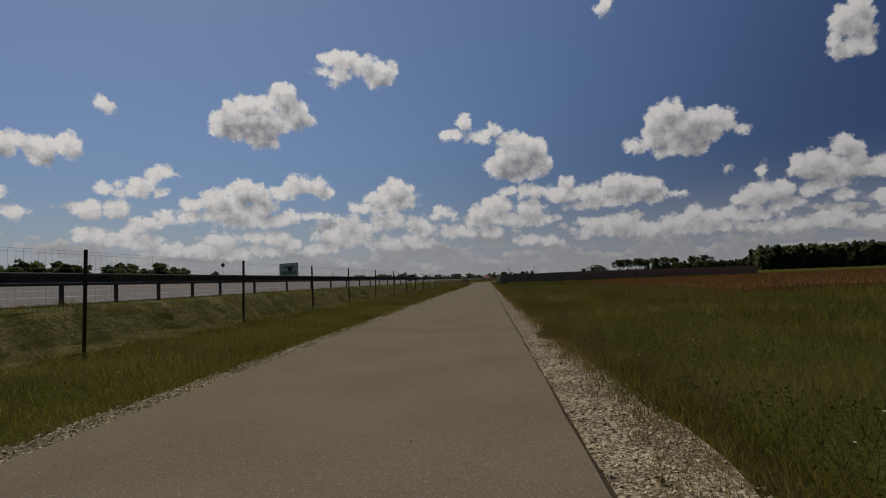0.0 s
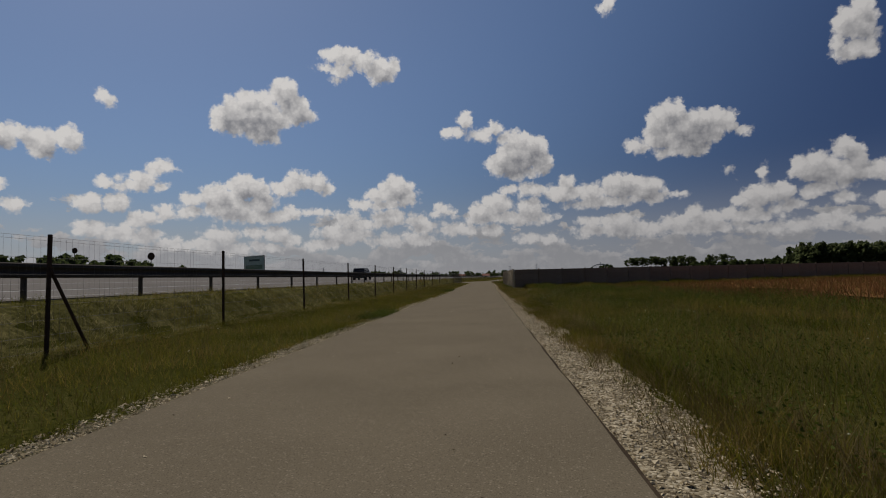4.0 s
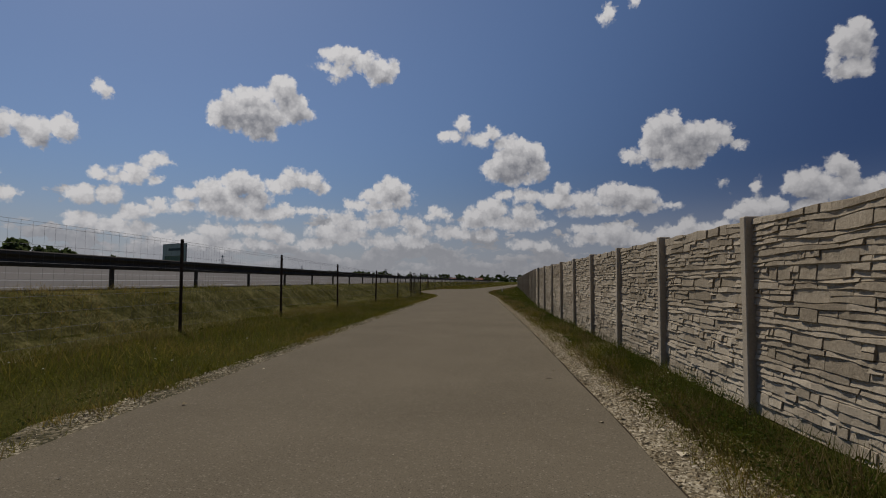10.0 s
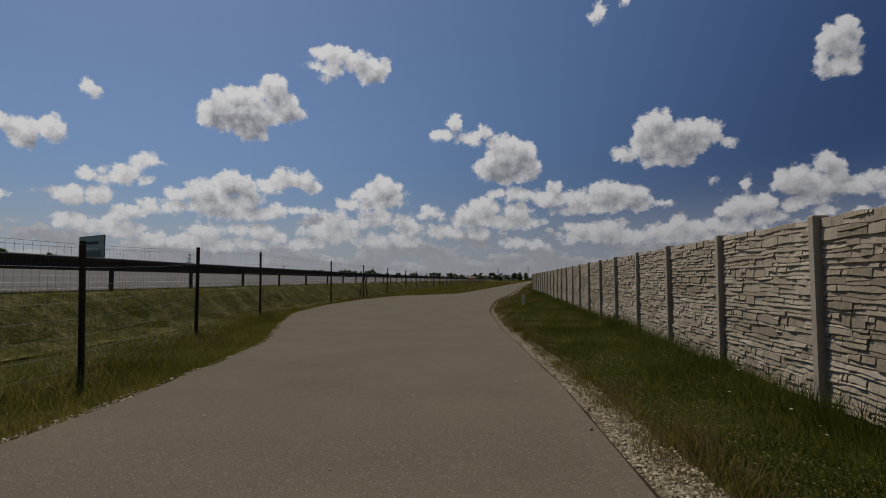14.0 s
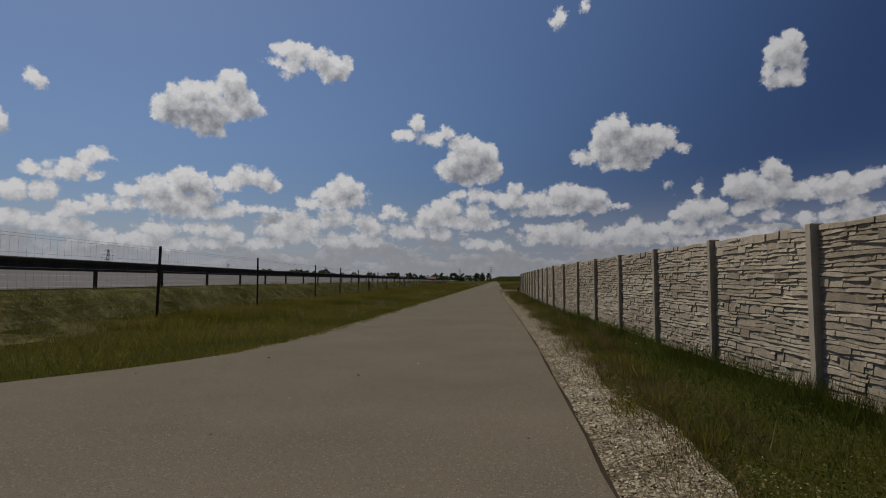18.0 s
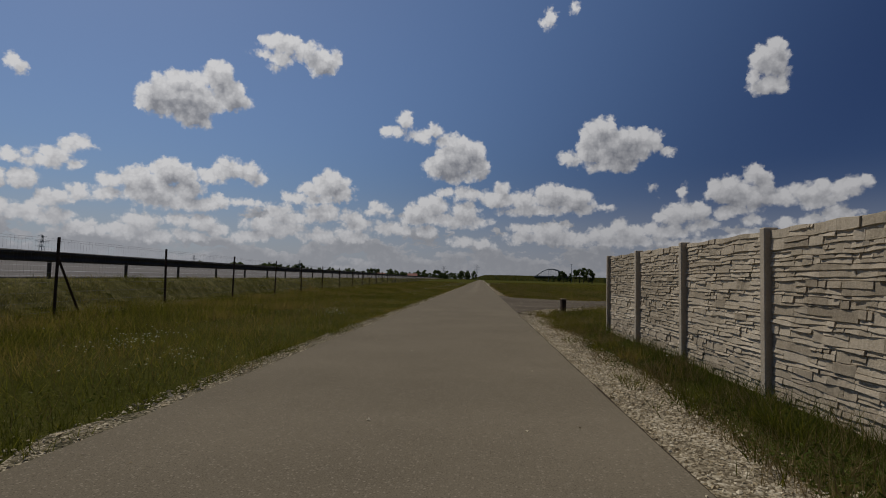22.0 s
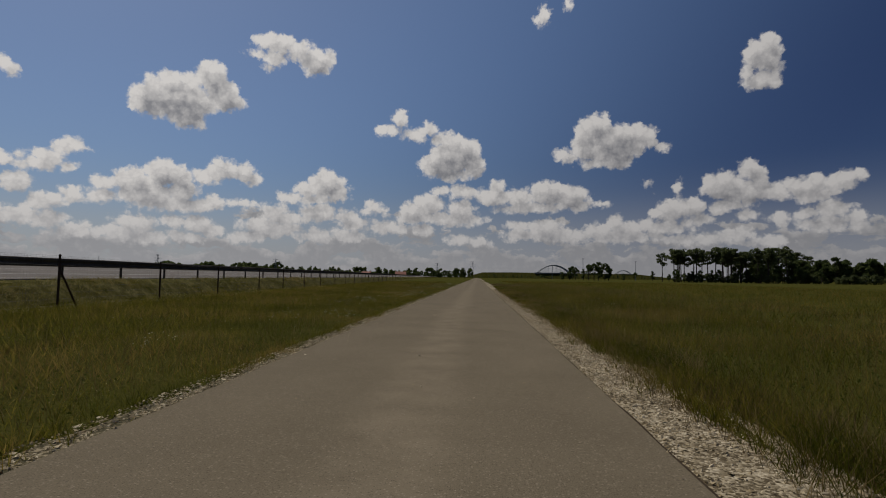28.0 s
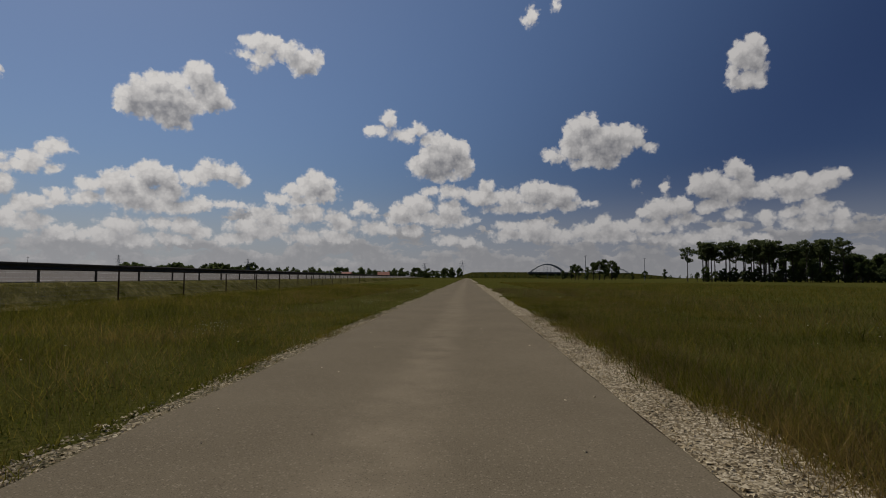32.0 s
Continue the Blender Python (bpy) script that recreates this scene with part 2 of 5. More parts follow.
def make_sky():
    world = bpy.data.worlds.new("sky")
    scene.world = world
    world.use_nodes = True
    world.node_tree.nodes.clear()
    n = Nodes(world.node_tree)
    sky = n.add("ShaderNodeTexSky", sky_type="NISHITA", sun_disc=False)
    sky.sun_elevation, sky.sun_rotation = radians(SUN_EL), radians(SUN_AZ)
    sky.air_density, sky.dust_density, sky.ozone_density = 1.0, 1.0, 3.0
    way = n.add("ShaderNodeTexCoord").outputs["Generated"]
    xyz = n.add("ShaderNodeSeparateXYZ")
    n.put(xyz.inputs[0], way)
    bearing = n.math("DEGREES", n.math("ARCTAN2", xyz.outputs[0], xyz.outputs[1]))
    height = n.math("DEGREES", n.math("ARCSINE", xyz.outputs[2]))
    both = n.add("ShaderNodeCombineXYZ")
    n.put(both.inputs[0], bearing)
    n.put(both.inputs[1], height)
    flat = both.outputs[0]
    # ragged outlines: the place is shaken by noise at two sizes, and rounded heads swell out of it
    shake = n.vec("SUBTRACT", n.noise(flat, 0.6, 3.0, 0.5, colour=True), (0.5, 0.5, 0.5))
    curl = n.vec("SUBTRACT", n.noise(flat, 2.2, 4.0, 0.6, colour=True), (0.5, 0.5, 0.5))
    place = n.vec("ADD", n.vec("ADD", flat, n.vec("MULTIPLY", shake, (0.9, 0.7, 0))), n.vec("MULTIPLY", curl, (0.6, 0.5, 0)))
    fields = []
    group = cloud_field()
    for up in (0.0, 0.95):
        g = n.add("ShaderNodeGroup")
        g.node_tree = group
        n.put(g.inputs[0], n.vec("ADD", place, (-0.45 * up, up, 0)) if up else place)
        fields.append(g.outputs[0])

    def puffs(scale):
        v = n.add("ShaderNodeTexVoronoi", voronoi_dimensions="2D")
        n.put(v.inputs["Vector"], n.vec("ADD", flat, n.vec("MULTIPLY", curl, (0.5, 0.5, 0))))
        v.inputs["Scale"].default_value = scale
        return v.outputs["Distance"]
    wide_puff, small_puff = puffs(0.95), puffs(3.0)
    grain = n.noise(n.vec("ADD", flat, n.vec("MULTIPLY", curl, (0.8, 0.8, 0))), 1.5, 6.0, 0.6)
    billow = n.math("ADD", n.math("MULTIPLY", n.math("SUBTRACT", 0.47, wide_puff), 0.42), n.math("MULTIPLY", n.math("SUBTRACT", 0.47, small_puff), 0.16))
    inside = n.math("ADD", n.math("ADD", fields[0], billow), n.math("MULTIPLY", n.math("SUBTRACT", grain, 0.42), 0.8))
    heads = n.remap(inside, -0.10, 0.34, smooth=True)
    # banks of small cumulus that close up towards the horizon, and round the rest of the sky
    stretched = n.vec("MULTIPLY", n.vec("ADD", place, n.vec("MULTIPLY", shake, (2.4, 0.9, 0))), (0.19, 0.55, 1))
    bank = n.math("ADD", n.noise(stretched, 1.0, 5.0, 0.55), n.math("MULTIPLY", billow, 0.16))
    bank_above = n.noise(n.vec("ADD", stretched, (-0.05, 0.24, 0)), 1.0, 4.0, 0.5)
    low = n.remap(height, 1.0, 11.0, 0.36, 0.80)
    banks = n.remap(n.math("SUBTRACT", bank, low), 0.0, 0.075, smooth=True)
    # light: grey where more cloud lies above, white at the heads, dull in the folds between them
    above = n.remap(fields[1], -0.22, 1.10)
    folds = n.math("ADD", n.math("MULTIPLY", n.math("SUBTRACT", wide_puff, 0.42), 0.50), n.math("MULTIPLY", n.math("SUBTRACT", small_puff, 0.38), 0.22))
    folds = n.math("ADD", folds, n.math("MULTIPLY", n.math("SUBTRACT", grain, 0.50), 0.55))
    shade = n.math("ADD", n.math("MULTIPLY", above, 0.86), folds, clamp=True)
    shade_bank = n.math("ADD", n.remap(n.math("SUBTRACT", bank_above, low), -0.1, 0.12), folds, clamp=True)
    dot = n.add("ShaderNodeVectorMath", operation="DOT_PRODUCT")
    n.put(dot.inputs[0], way)
    dot.inputs[1].default_value = sun_way
    away = n.remap(dot.outputs["Value"], 0.3, 0.8, smooth=True)
    dim = n.mix(away, (0.70, 0.70, 0.71, 1), (1, 1, 1, 1))
    hue = n.vec("MULTIPLY", n.mix(shade, (CLOUD * 1.12, CLOUD * 1.10, CLOUD * 1.06, 1), (CLOUD * 0.40, CLOUD * 0.41, CLOUD * 0.44, 1)), dim)
    hue_bank = n.vec("MULTIPLY", n.mix(shade_bank, (CLOUD * 0.82, CLOUD * 0.81, CLOUD * 0.80, 1), (CLOUD * 0.44, CLOUD * 0.455, CLOUD * 0.48, 1)), dim)
    haze = n.remap(height, 0.0, 12.0, 0.35, 0.0, smooth=True)
    deep = n.vec("MULTIPLY", sky.outputs[0], n.mix(away, (0.30, 0.37, 0.57, 1), (0.99, 1.12, 1.28, 1)))
    blue = n.mix(haze, deep, (CLOUD * 0.52, CLOUD * 0.56, CLOUD * 0.65, 1))
    veil = n.remap(height, 0.0, 9.0, 0.5, 0.0, smooth=True)
    colour = n.mix(veil, n.mix(heads, n.mix(banks, blue, hue_bank), hue), n.vec("MULTIPLY", dim, (CLOUD * 0.70, CLOUD * 0.71, CLOUD * 0.73)))
    back = n.add("ShaderNodeBackground")
    n.put(back.inputs[0], colour)
    back.inputs[1].default_value = SKY
    n.put(n.add("ShaderNodeOutputWorld").inputs[0], back.outputs[0])


make_sky()
sun = new("sun", bpy.data.lights.new("sun", "SUN"))
sun.data.energy, sun.data.angle, sun.data.color = 3.7, radians(0.53), (1.0, 0.93, 0.82)
sun.matrix_world = look(sun_way * 100, (0, 0, 0))


# ---- materials ----
def material(name, tones, scale=1.0, rough=0.85, bump=0.0, metal=0.0, fine=12.0, vary=0.0, coords="Object", gloss=0.5, stretch=(1, 1, 1), blotch=0.5, island=0.0):
    """A surface whose colour wanders through the tones: large patches and fine grain, with relief; vary, island: change from piece to piece and from stone to stone."""
    m = bpy.data.materials.new(name)
    m.use_nodes = True
    n = Nodes(m.node_tree)
    b = m.node_tree.nodes["Principled BSDF"]
    place = n.vec("MULTIPLY", n.add("ShaderNodeTexCoord").outputs[coords], stretch)
    big, small = n.noise(place, scale, 4.0), n.noise(place, scale * fine, 5.0, 0.65)
    fac = n.math("ADD", n.math("MULTIPLY", big, blotch), n.math("MULTIPLY", small, 1 - blotch))
    if vary:
        info = n.add("ShaderNodeObjectInfo").outputs["Random"]
        fac = n.math("ADD", fac, n.math("MULTIPLY", n.math("SUBTRACT", info, 0.5), vary))
    if island:
        stone = n.add("ShaderNodeNewGeometry").outputs["Random Per Island"]
        fac = n.math("ADD", fac, n.math("MULTIPLY", n.math("SUBTRACT", stone, 0.5), island))
    k = len(tones)
    colour = n.ramp(fac, *[(0.3 + 0.4 * i / max(k - 1, 1), c) for i, c in enumerate(tones)])
    n.put(b.inputs["Base Color"], colour)
    n.put(b.inputs["Roughness"], n.remap(small, 0.3, 0.7, max(rough - 0.08, 0.02), min(rough + 0.08, 1)))
    b.inputs["Metallic"].default_value = metal
    b.inputs["Specular IOR Level"].default_value = gloss
    if bump:
        r = n.add("ShaderNodeBump")
        r.inputs["Strength"].default_value, r.inputs["Distance"].default_value = 0.8, bump
        n.put(r.inputs["Height"], small)
        n.put(b.inputs["Normal"], r.outputs[0])
    return m


def chipped(name, tones, rough=0.9):
    """Loose stones: every stone has a tone of its own."""
    m = bpy.data.materials.new(name)
    m.use_nodes = True
    n = Nodes(m.node_tree)
    b = m.node_tree.nodes["Principled BSDF"]
    island = n.add("ShaderNodeNewGeometry").outputs["Random Per Island"]
    place = n.add("ShaderNodeTexCoord").outputs["Object"]
    fac = n.math("ADD", n.math("MULTIPLY", island, 0.8), n.math("MULTIPLY", n.noise(place, 0.8, 4.0), 0.3))
    n.put(b.inputs["Base Color"], n.ramp(fac, *[(0.1 + 0.8 * i / (len(tones) - 1), c) for i, c in enumerate(tones)]))
    b.inputs["Roughness"].default_value = rough
    b.inputs["Specular IOR Level"].default_value = 0.15
    return m


def pebbled(name, tones, scale, rough=0.95):
    """Ground strewn with small stones: a tone for each, sunk joints, and earth in patches."""
    m = bpy.data.materials.new(name)
    m.use_nodes = True
    n = Nodes(m.node_tree)
    b = m.node_tree.nodes["Principled BSDF"]
    place = n.add("ShaderNodeTexCoord").outputs["Object"]
    v = n.add("ShaderNodeTexVoronoi")
    n.put(v.inputs["Vector"], n.vec("ADD", place, n.vec("MULTIPLY", n.noise(place, scale * 0.7, 2.0, colour=True), (0.02, 0.02, 0.02))))
    v.inputs["Scale"].default_value = scale
    part_of = n.add("ShaderNodeSeparateXYZ")
    n.put(part_of.inputs[0], v.outputs["Color"])
    earth = n.remap(n.noise(place, 1.7, 5.0, 0.6), 0.45, 0.62)
    fac = n.math("SUBTRACT", n.math("MULTIPLY", part_of.outputs[0], 0.95), n.math("MULTIPLY", earth, 0.4))
    n.put(b.inputs["Base Color"], n.ramp(fac, *[(0.05 + 0.85 * i / (len(tones) - 1), c) for i, c in enumerate(tones)]))
    b.inputs["Roughness"].default_value = rough
    b.inputs["Specular IOR Level"].default_value = 0.1
    r = n.add("ShaderNodeBump")
    r.inputs["Strength"].default_value, r.inputs["Distance"].default_value = 0.9, 0.012
    n.put(r.inputs["Height"], n.math("SUBTRACT", 1.0, v.outputs["Distance"]))
    n.put(b.inputs["Normal"], r.outputs[0])
    return m


def leafy(name, tones, scale=0.6, through_light=0.25, rough=0.7):
    """Grass and leaves: colour from island to island and patch to patch, some light passing through."""
    m = bpy.data.materials.new(name)
    m.use_nodes = True
    n = Nodes(m.node_tree)
    b = m.node_tree.nodes["Principled BSDF"]
    place = n.add("ShaderNodeTexCoord").outputs["Object"]
    island = n.add("ShaderNodeNewGeometry").outputs["Random Per Island"]
    patch = n.math("MULTIPLY_ADD", n.math("SUBTRACT", n.noise(place, scale, 3.0), 0.5), 1.3, 0.30)
    fac = n.math("ADD", patch, n.math("MULTIPLY", island, 0.4))
    k = len(tones)
    colour = n.ramp(fac, *[(0.25 + 0.5 * i / max(k - 1, 1), c) for i, c in enumerate(tones)])
    n.put(b.inputs["Base Color"], colour)
    b.inputs["Roughness"].default_value = rough
    b.inputs["Specular IOR Level"].default_value = 0.06
    t = n.add("ShaderNodeBsdfTranslucent")
    n.put(t.inputs[0], colour)
    s = n.add("ShaderNodeMixShader")
    s.inputs[0].default_value = through_light
    n.put(s.inputs[1], b.outputs[0])
    n.put(s.inputs[2], t.outputs[0])
    n.put(m.node_tree.nodes["Material Output"].inputs[0], s.outputs[0])
    return m


M = dict(
    asphalt=material("weathered_asphalt", [(0.097, 0.080, 0.053), (0.157, 0.1305, 0.087), (0.224, 0.187, 0.128)], 0.5, 0.93, 0.004, fine=170, blotch=0.22, gloss=0.04),
    asphalt_dark=material("newer_asphalt", [(0.068, 0.055, 0.038), (0.104, 0.085, 0.059), (0.145, 0.119, 0.084)], 0.35, 0.9, 0.003, fine=60, blotch=0.7, gloss=0.02),
    carriageway=material("motorway_asphalt", [(0.125, 0.115, 0.10), (0.16, 0.147, 0.13), (0.20, 0.185, 0.165)], 0.08, 0.95, 0.0, fine=40, gloss=0.02),
    paint=material("worn_road_paint", [(0.26, 0.255, 0.24), (0.36, 0.35, 0.33)], 2.0, 0.6),
    soil=material("grassy_soil", [(0.030, 0.031, 0.007), (0.062, 0.063, 0.014), (0.110, 0.094, 0.031)], 0.25, 0.95, 0.09, fine=56, gloss=0.0, blotch=0.4),
    verge=pebbled("gravelly_soil", [(0.10, 0.078, 0.045), (0.22, 0.18, 0.112), (0.34, 0.285, 0.185), (0.50, 0.435, 0.31)], 34.0),
    verge_earthy=pebbled("earthy_gravel", [(0.055, 0.048, 0.022), (0.12, 0.10, 0.055), (0.22, 0.18, 0.11), (0.42, 0.36, 0.24)], 34.0),
    edge=material("bare_asphalt_edge", [(0.030, 0.022, 0.015), (0.050, 0.037, 0.025), (0.085, 0.064, 0.044)], 1.2, 0.95, 0.006, fine=30, gloss=0.02),
    stone=chipped("limestone_chips", [(0.19, 0.147, 0.080), (0.34, 0.272, 0.158), (0.47, 0.388, 0.245), (0.60, 0.518, 0.355)]),
    sorrel=material("reddish_soil", [(0.10, 0.056, 0.022), (0.15, 0.074, 0.03), (0.19, 0.105, 0.042)], 0.12, 0.95, 0.05, fine=25, gloss=0.0),
    panel=material("cast_concrete_relief", [(0.25, 0.204, 0.138), (0.405, 0.338, 0.238), (0.545, 0.464, 0.336)], 1.6, 0.92, 0.012, fine=20, vary=0.16, island=0.22, blotch=0.5, gloss=0.08),
    post=material("cast_concrete", [(0.33, 0.278, 0.20), (0.435, 0.37, 0.272), (0.53, 0.46, 0.345)], 1.5, 0.92, 0.003, fine=20, vary=0.15, gloss=0.05),
    backside=material("rough_grey_concrete", [(0.22, 0.165, 0.115), (0.29, 0.22, 0.155), (0.36, 0.28, 0.20)], 0.8, 0.95, 0.004, fine=14, vary=0.12, gloss=0.02),
    rust=material("dark_weathered_steel", [(0.035, 0.024, 0.018), (0.06, 0.04, 0.028), (0.10, 0.065, 0.042)], 3.0, 0.85, 0.001, fine=14, gloss=0.1),
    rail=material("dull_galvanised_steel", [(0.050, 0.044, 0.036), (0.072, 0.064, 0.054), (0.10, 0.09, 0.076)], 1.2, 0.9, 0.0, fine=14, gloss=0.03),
    wire=material("fence_wire", [(0.10, 0.095, 0.085), (0.15, 0.145, 0.135)], 5.0, 0.7, metal=0.3),
    bark=material("dark_bark", [(0.035, 0.026, 0.02), (0.06, 0.045, 0.034), (0.10, 0.075, 0.055)], 0.8, 0.95, 0.02, fine=12, stretch=(1, 1, 0.3)),
    steel=material("painted_bridge_steel", [(0.12, 0.15, 0.18), (0.18, 0.21, 0.24)], 0.2, 0.6),
    grey=material("plain_concrete", [(0.20, 0.20, 0.19), (0.30, 0.30, 0.285)], 0.2, 0.9),
    board=material("billboard_face", [(0.52, 0.60, 0.52), (0.60, 0.68, 0.60)], 0.15, 0.7, gloss=0.1),
    ink=material("dark_lettering", [(0.06, 0.10, 0.08), (0.08, 0.12, 0.10)], 0.3, 0.6),
    strip=material("green_strip", [(0.16, 0.24, 0.15), (0.20, 0.29, 0.19)], 0.3, 0.6),
    white=material("white_enamel", [(0.62, 0.60, 0.52), (0.76, 0.74, 0.66)], 4.0, 0.6, fine=8),
    black=material("black_paint", [(0.02, 0.02, 0.02), (0.035, 0.035, 0.035)], 3.0, 0.6),
    plaster=material("pale_render", [(0.55, 0.54, 0.50), (0.68, 0.67, 0.63)], 0.2, 0.9),
    tile=material("roof_tiles", [(0.22, 0.09, 0.06), (0.33, 0.14, 0.09)], 0.4, 0.85),
    car=material("black_car_paint", [(0.012, 0.013, 0.014), (0.018, 0.019, 0.02)], 0.6, 0.3),
    glass=material("tinted_glass", [(0.012, 0.014, 0.016), (0.02, 0.022, 0.024)], 1.0, 0.08),
    tyre=material("tyre_rubber", [(0.015, 0.015, 0.015), (0.03, 0.03, 0.03)], 6.0, 0.85),
    grass=leafy("meadow_grass", [(0.058, 0.064, 0.007), (0.108, 0.108, 0.012), (0.172, 0.145, 0.024), (0.24, 0.168, 0.050)], 0.22, 0.58),
    seed=leafy("ripe_grass_heads", [(0.105, 0.078, 0.028), (0.19, 0.137, 0.052), (0.29, 0.22, 0.10)], 0.3, 0.3),
    herb=leafy("leafy_herbs", [(0.038, 0.052, 0.008), (0.064, 0.086, 0.012), (0.10, 0.122, 0.022)], 0.4, 0.4),
    grass_green=leafy("mown_grass", [(0.044, 0.056, 0.008), (0.076, 0.092, 0.012), (0.125, 0.122, 0.026)], 0.5, 0.45),
    straw=leafy("dry_grass", [(0.12, 0.112, 0.036), (0.23, 0.205, 0.076), (0.37, 0.325, 0.14), (0.48, 0.42, 0.21)], 0.5, 0.35),
    sorrel_grass=leafy("sorrel", [(0.11, 0.085, 0.022), (0.18, 0.088, 0.032), (0.24, 0.112, 0.045)], 0.2, 0.45),
    bank=material("straw_covered_bank", [(0.052, 0.053, 0.014), (0.115, 0.106, 0.036), (0.275, 0.236, 0.098)], 1.6, 0.95, 0.12, fine=5, gloss=0.0, blotch=0.55),
    red=leafy("poppy_petals", [(0.45, 0.03, 0.015), (0.60, 0.05, 0.02)], 2.0, 0.4),
    flower=leafy("white_flowers", [(0.40, 0.40, 0.27), (0.56, 0.55, 0.40)], 0.6, 0.2),
    leaf=leafy("broad_leaves", [(0.058, 0.080, 0.026), (0.088, 0.115, 0.038), (0.125, 0.150, 0.055)], 0.15, 0.5),
    needle=leafy("pine_needles", [(0.075, 0.095, 0.038), (0.11, 0.132, 0.055), (0.14, 0.16, 0.07)], 0.15, 0.6),
)


def wear_down(m):
    """A paler worn band along the middle of the straight part of the path."""
    n = Nodes(m.node_tree)
    b = m.node_tree.nodes["Principled BSDF"]
    was = b.inputs["Base Color"].links[0].from_socket
    at = n.add("ShaderNodeSeparateXYZ")
    place = n.add("ShaderNodeTexCoord").outputs["Object"]
    n.put(at.inputs[0], place)
    wander = n.math("MULTIPLY", n.math("SUBTRACT", n.noise(n.vec("MULTIPLY", place, (0.0, 0.05, 0)), 1.0, 2.0), 0.5), 0.8)
    side = n.math("ABSOLUTE", n.math("ADD", n.math("ADD", at.outputs[0], 0.95), wander))
    band = n.math("MULTIPLY", n.remap(side, 0.1, 0.75, 1.0, 0.0, smooth=True), n.remap(at.outputs[1], 300.0, 330.0, 0.0, 1.0, smooth=True))
    band = n.math("MULTIPLY", band, n.remap(n.noise(place, 1.6, 4.0), 0.35, 0.65, 0.1, 0.55))
    n.put(b.inputs["Base Color"], n.mix(band, was, (0.25, 0.208, 0.142, 1)))


def aggregate(m, scale, amount):
    """Single pale and dark stones that show in the worn surface."""
    n = Nodes(m.node_tree)
    b = m.node_tree.nodes["Principled BSDF"]
    was = b.inputs["Base Color"].links[0].from_socket
    place = n.add("ShaderNodeTexCoord").outputs["Object"]
    for k, (size, tone, least) in enumerate(((scale, (0.34, 0.29, 0.21, 1), 0.80), (scale * 1.3, (0.045, 0.036, 0.025, 1), 0.78))):
        v = n.add("ShaderNodeTexVoronoi", voronoi_dimensions="2D")
        n.put(v.inputs["Vector"], n.vec("ADD", place, (7.3 * k, 1.9 * k, 0)))
        v.inputs["Scale"].default_value = size
        part_of = n.add("ShaderNodeSeparateXYZ")
        n.put(part_of.inputs[0], v.outputs["Color"])
        spot = n.math("MULTIPLY", n.remap(part_of.outputs[0], least, 1.0, 0.0, amount), n.remap(v.outputs["Distance"], 0.25, 0.5, 1.0, 0.0))
        was = n.mix(spot, was, tone)
    n.put(b.inputs["Base Color"], was)


wear_down(M["asphalt"])
aggregate(M["asphalt"], 46.0, 0.55)
aggregate(M["asphalt_dark"], 30.0, 0.5)


# ---- building blocks ----
def mesh_object(name, bm, mat, parent=None, label=""):
    me = bpy.data.meshes.new(name)
    bm.to_mesh(me)
    bm.free()
    me.materials.append(mat)
    ob = new(name, me)
    if parent:
        ob.parent = parent
    if label:
        ob["label"] = label
    return ob


part = mesh_object


def share(name, me, parent, m, label=""):
    """Another object on a mesh that stands already."""
    ob = new(name, me)
    ob.parent = parent
    ob.matrix_local = m
    if label:
        ob["label"] = label
    return ob


def raw_mesh(name, verts, faces, mat, smooth=False):
    """A mesh from arrays of points and of three- or four-cornered faces."""
    verts, faces = np.asarray(verts, np.float32), np.asarray(faces, np.int32)
    me = bpy.data.meshes.new(name)
    k = faces.shape[1]
    me.vertices.add(len(verts))
    me.vertices.foreach_set("co", verts.ravel())
    me.loops.add(faces.size)
    me.loops.foreach_set("vertex_index", faces.ravel())
    me.polygons.add(len(faces))
    me.polygons.foreach_set("loop_start", np.arange(0, faces.size, k, dtype=np.int32))
    me.polygons.foreach_set("use_smooth", np.full(len(faces), smooth, dtype=bool))
    me.update(calc_edges=True)
    me.materials.append(mat)
    return me


def box(bm, lo, hi, bevel=0.0, m=None):
    lo, hi = Vector(lo), Vector(hi)
    r = bmesh.ops.create_cube(bm, size=1.0)
    at = Matrix.Translation((lo + hi) / 2) @ Matrix.Diagonal((*(hi - lo), 1))
    bmesh.ops.transform(bm, matrix=(m @ at) if m else at, verts=r["verts"])
    if bevel:
        edges = list({e for v in r["verts"] for e in v.link_edges})
        bmesh.ops.bevel(bm, geom=edges, offset=bevel, segments=1, affect="EDGES")
    return bm


def rod(bm, a, b, ra, rb=None, sides=8):
    a, b = Vector(a), Vector(b)
    d = b - a
    m = Matrix.Translation((a + b) / 2) @ d.to_track_quat("Z", "Y").to_matrix().to_4x4()
    bmesh.ops.create_cone(bm, cap_ends=True, segments=sides, radius1=ra, radius2=ra if rb is None else rb, depth=d.length, matrix=m)
    return bm


def B():
    return bmesh.new()


def thing(name, m, label, category, group="", kind=""):
    e = new(name)
    e.matrix_world = m
    return tagged(e, label, category, group, kind)


def track(points):
    """x as a smooth function of y through a few (y, x) corners."""
    ys, xs = np.array([p[0] for p in points], float), np.array([p[1] for p in points], float)

    def f(y):
        y = np.asarray(y, float)
        return (np.interp(y - 1.5, ys, xs) + 2 * np.interp(y, ys, xs) + np.interp(y + 1.5, ys, xs)) / 4
    return f


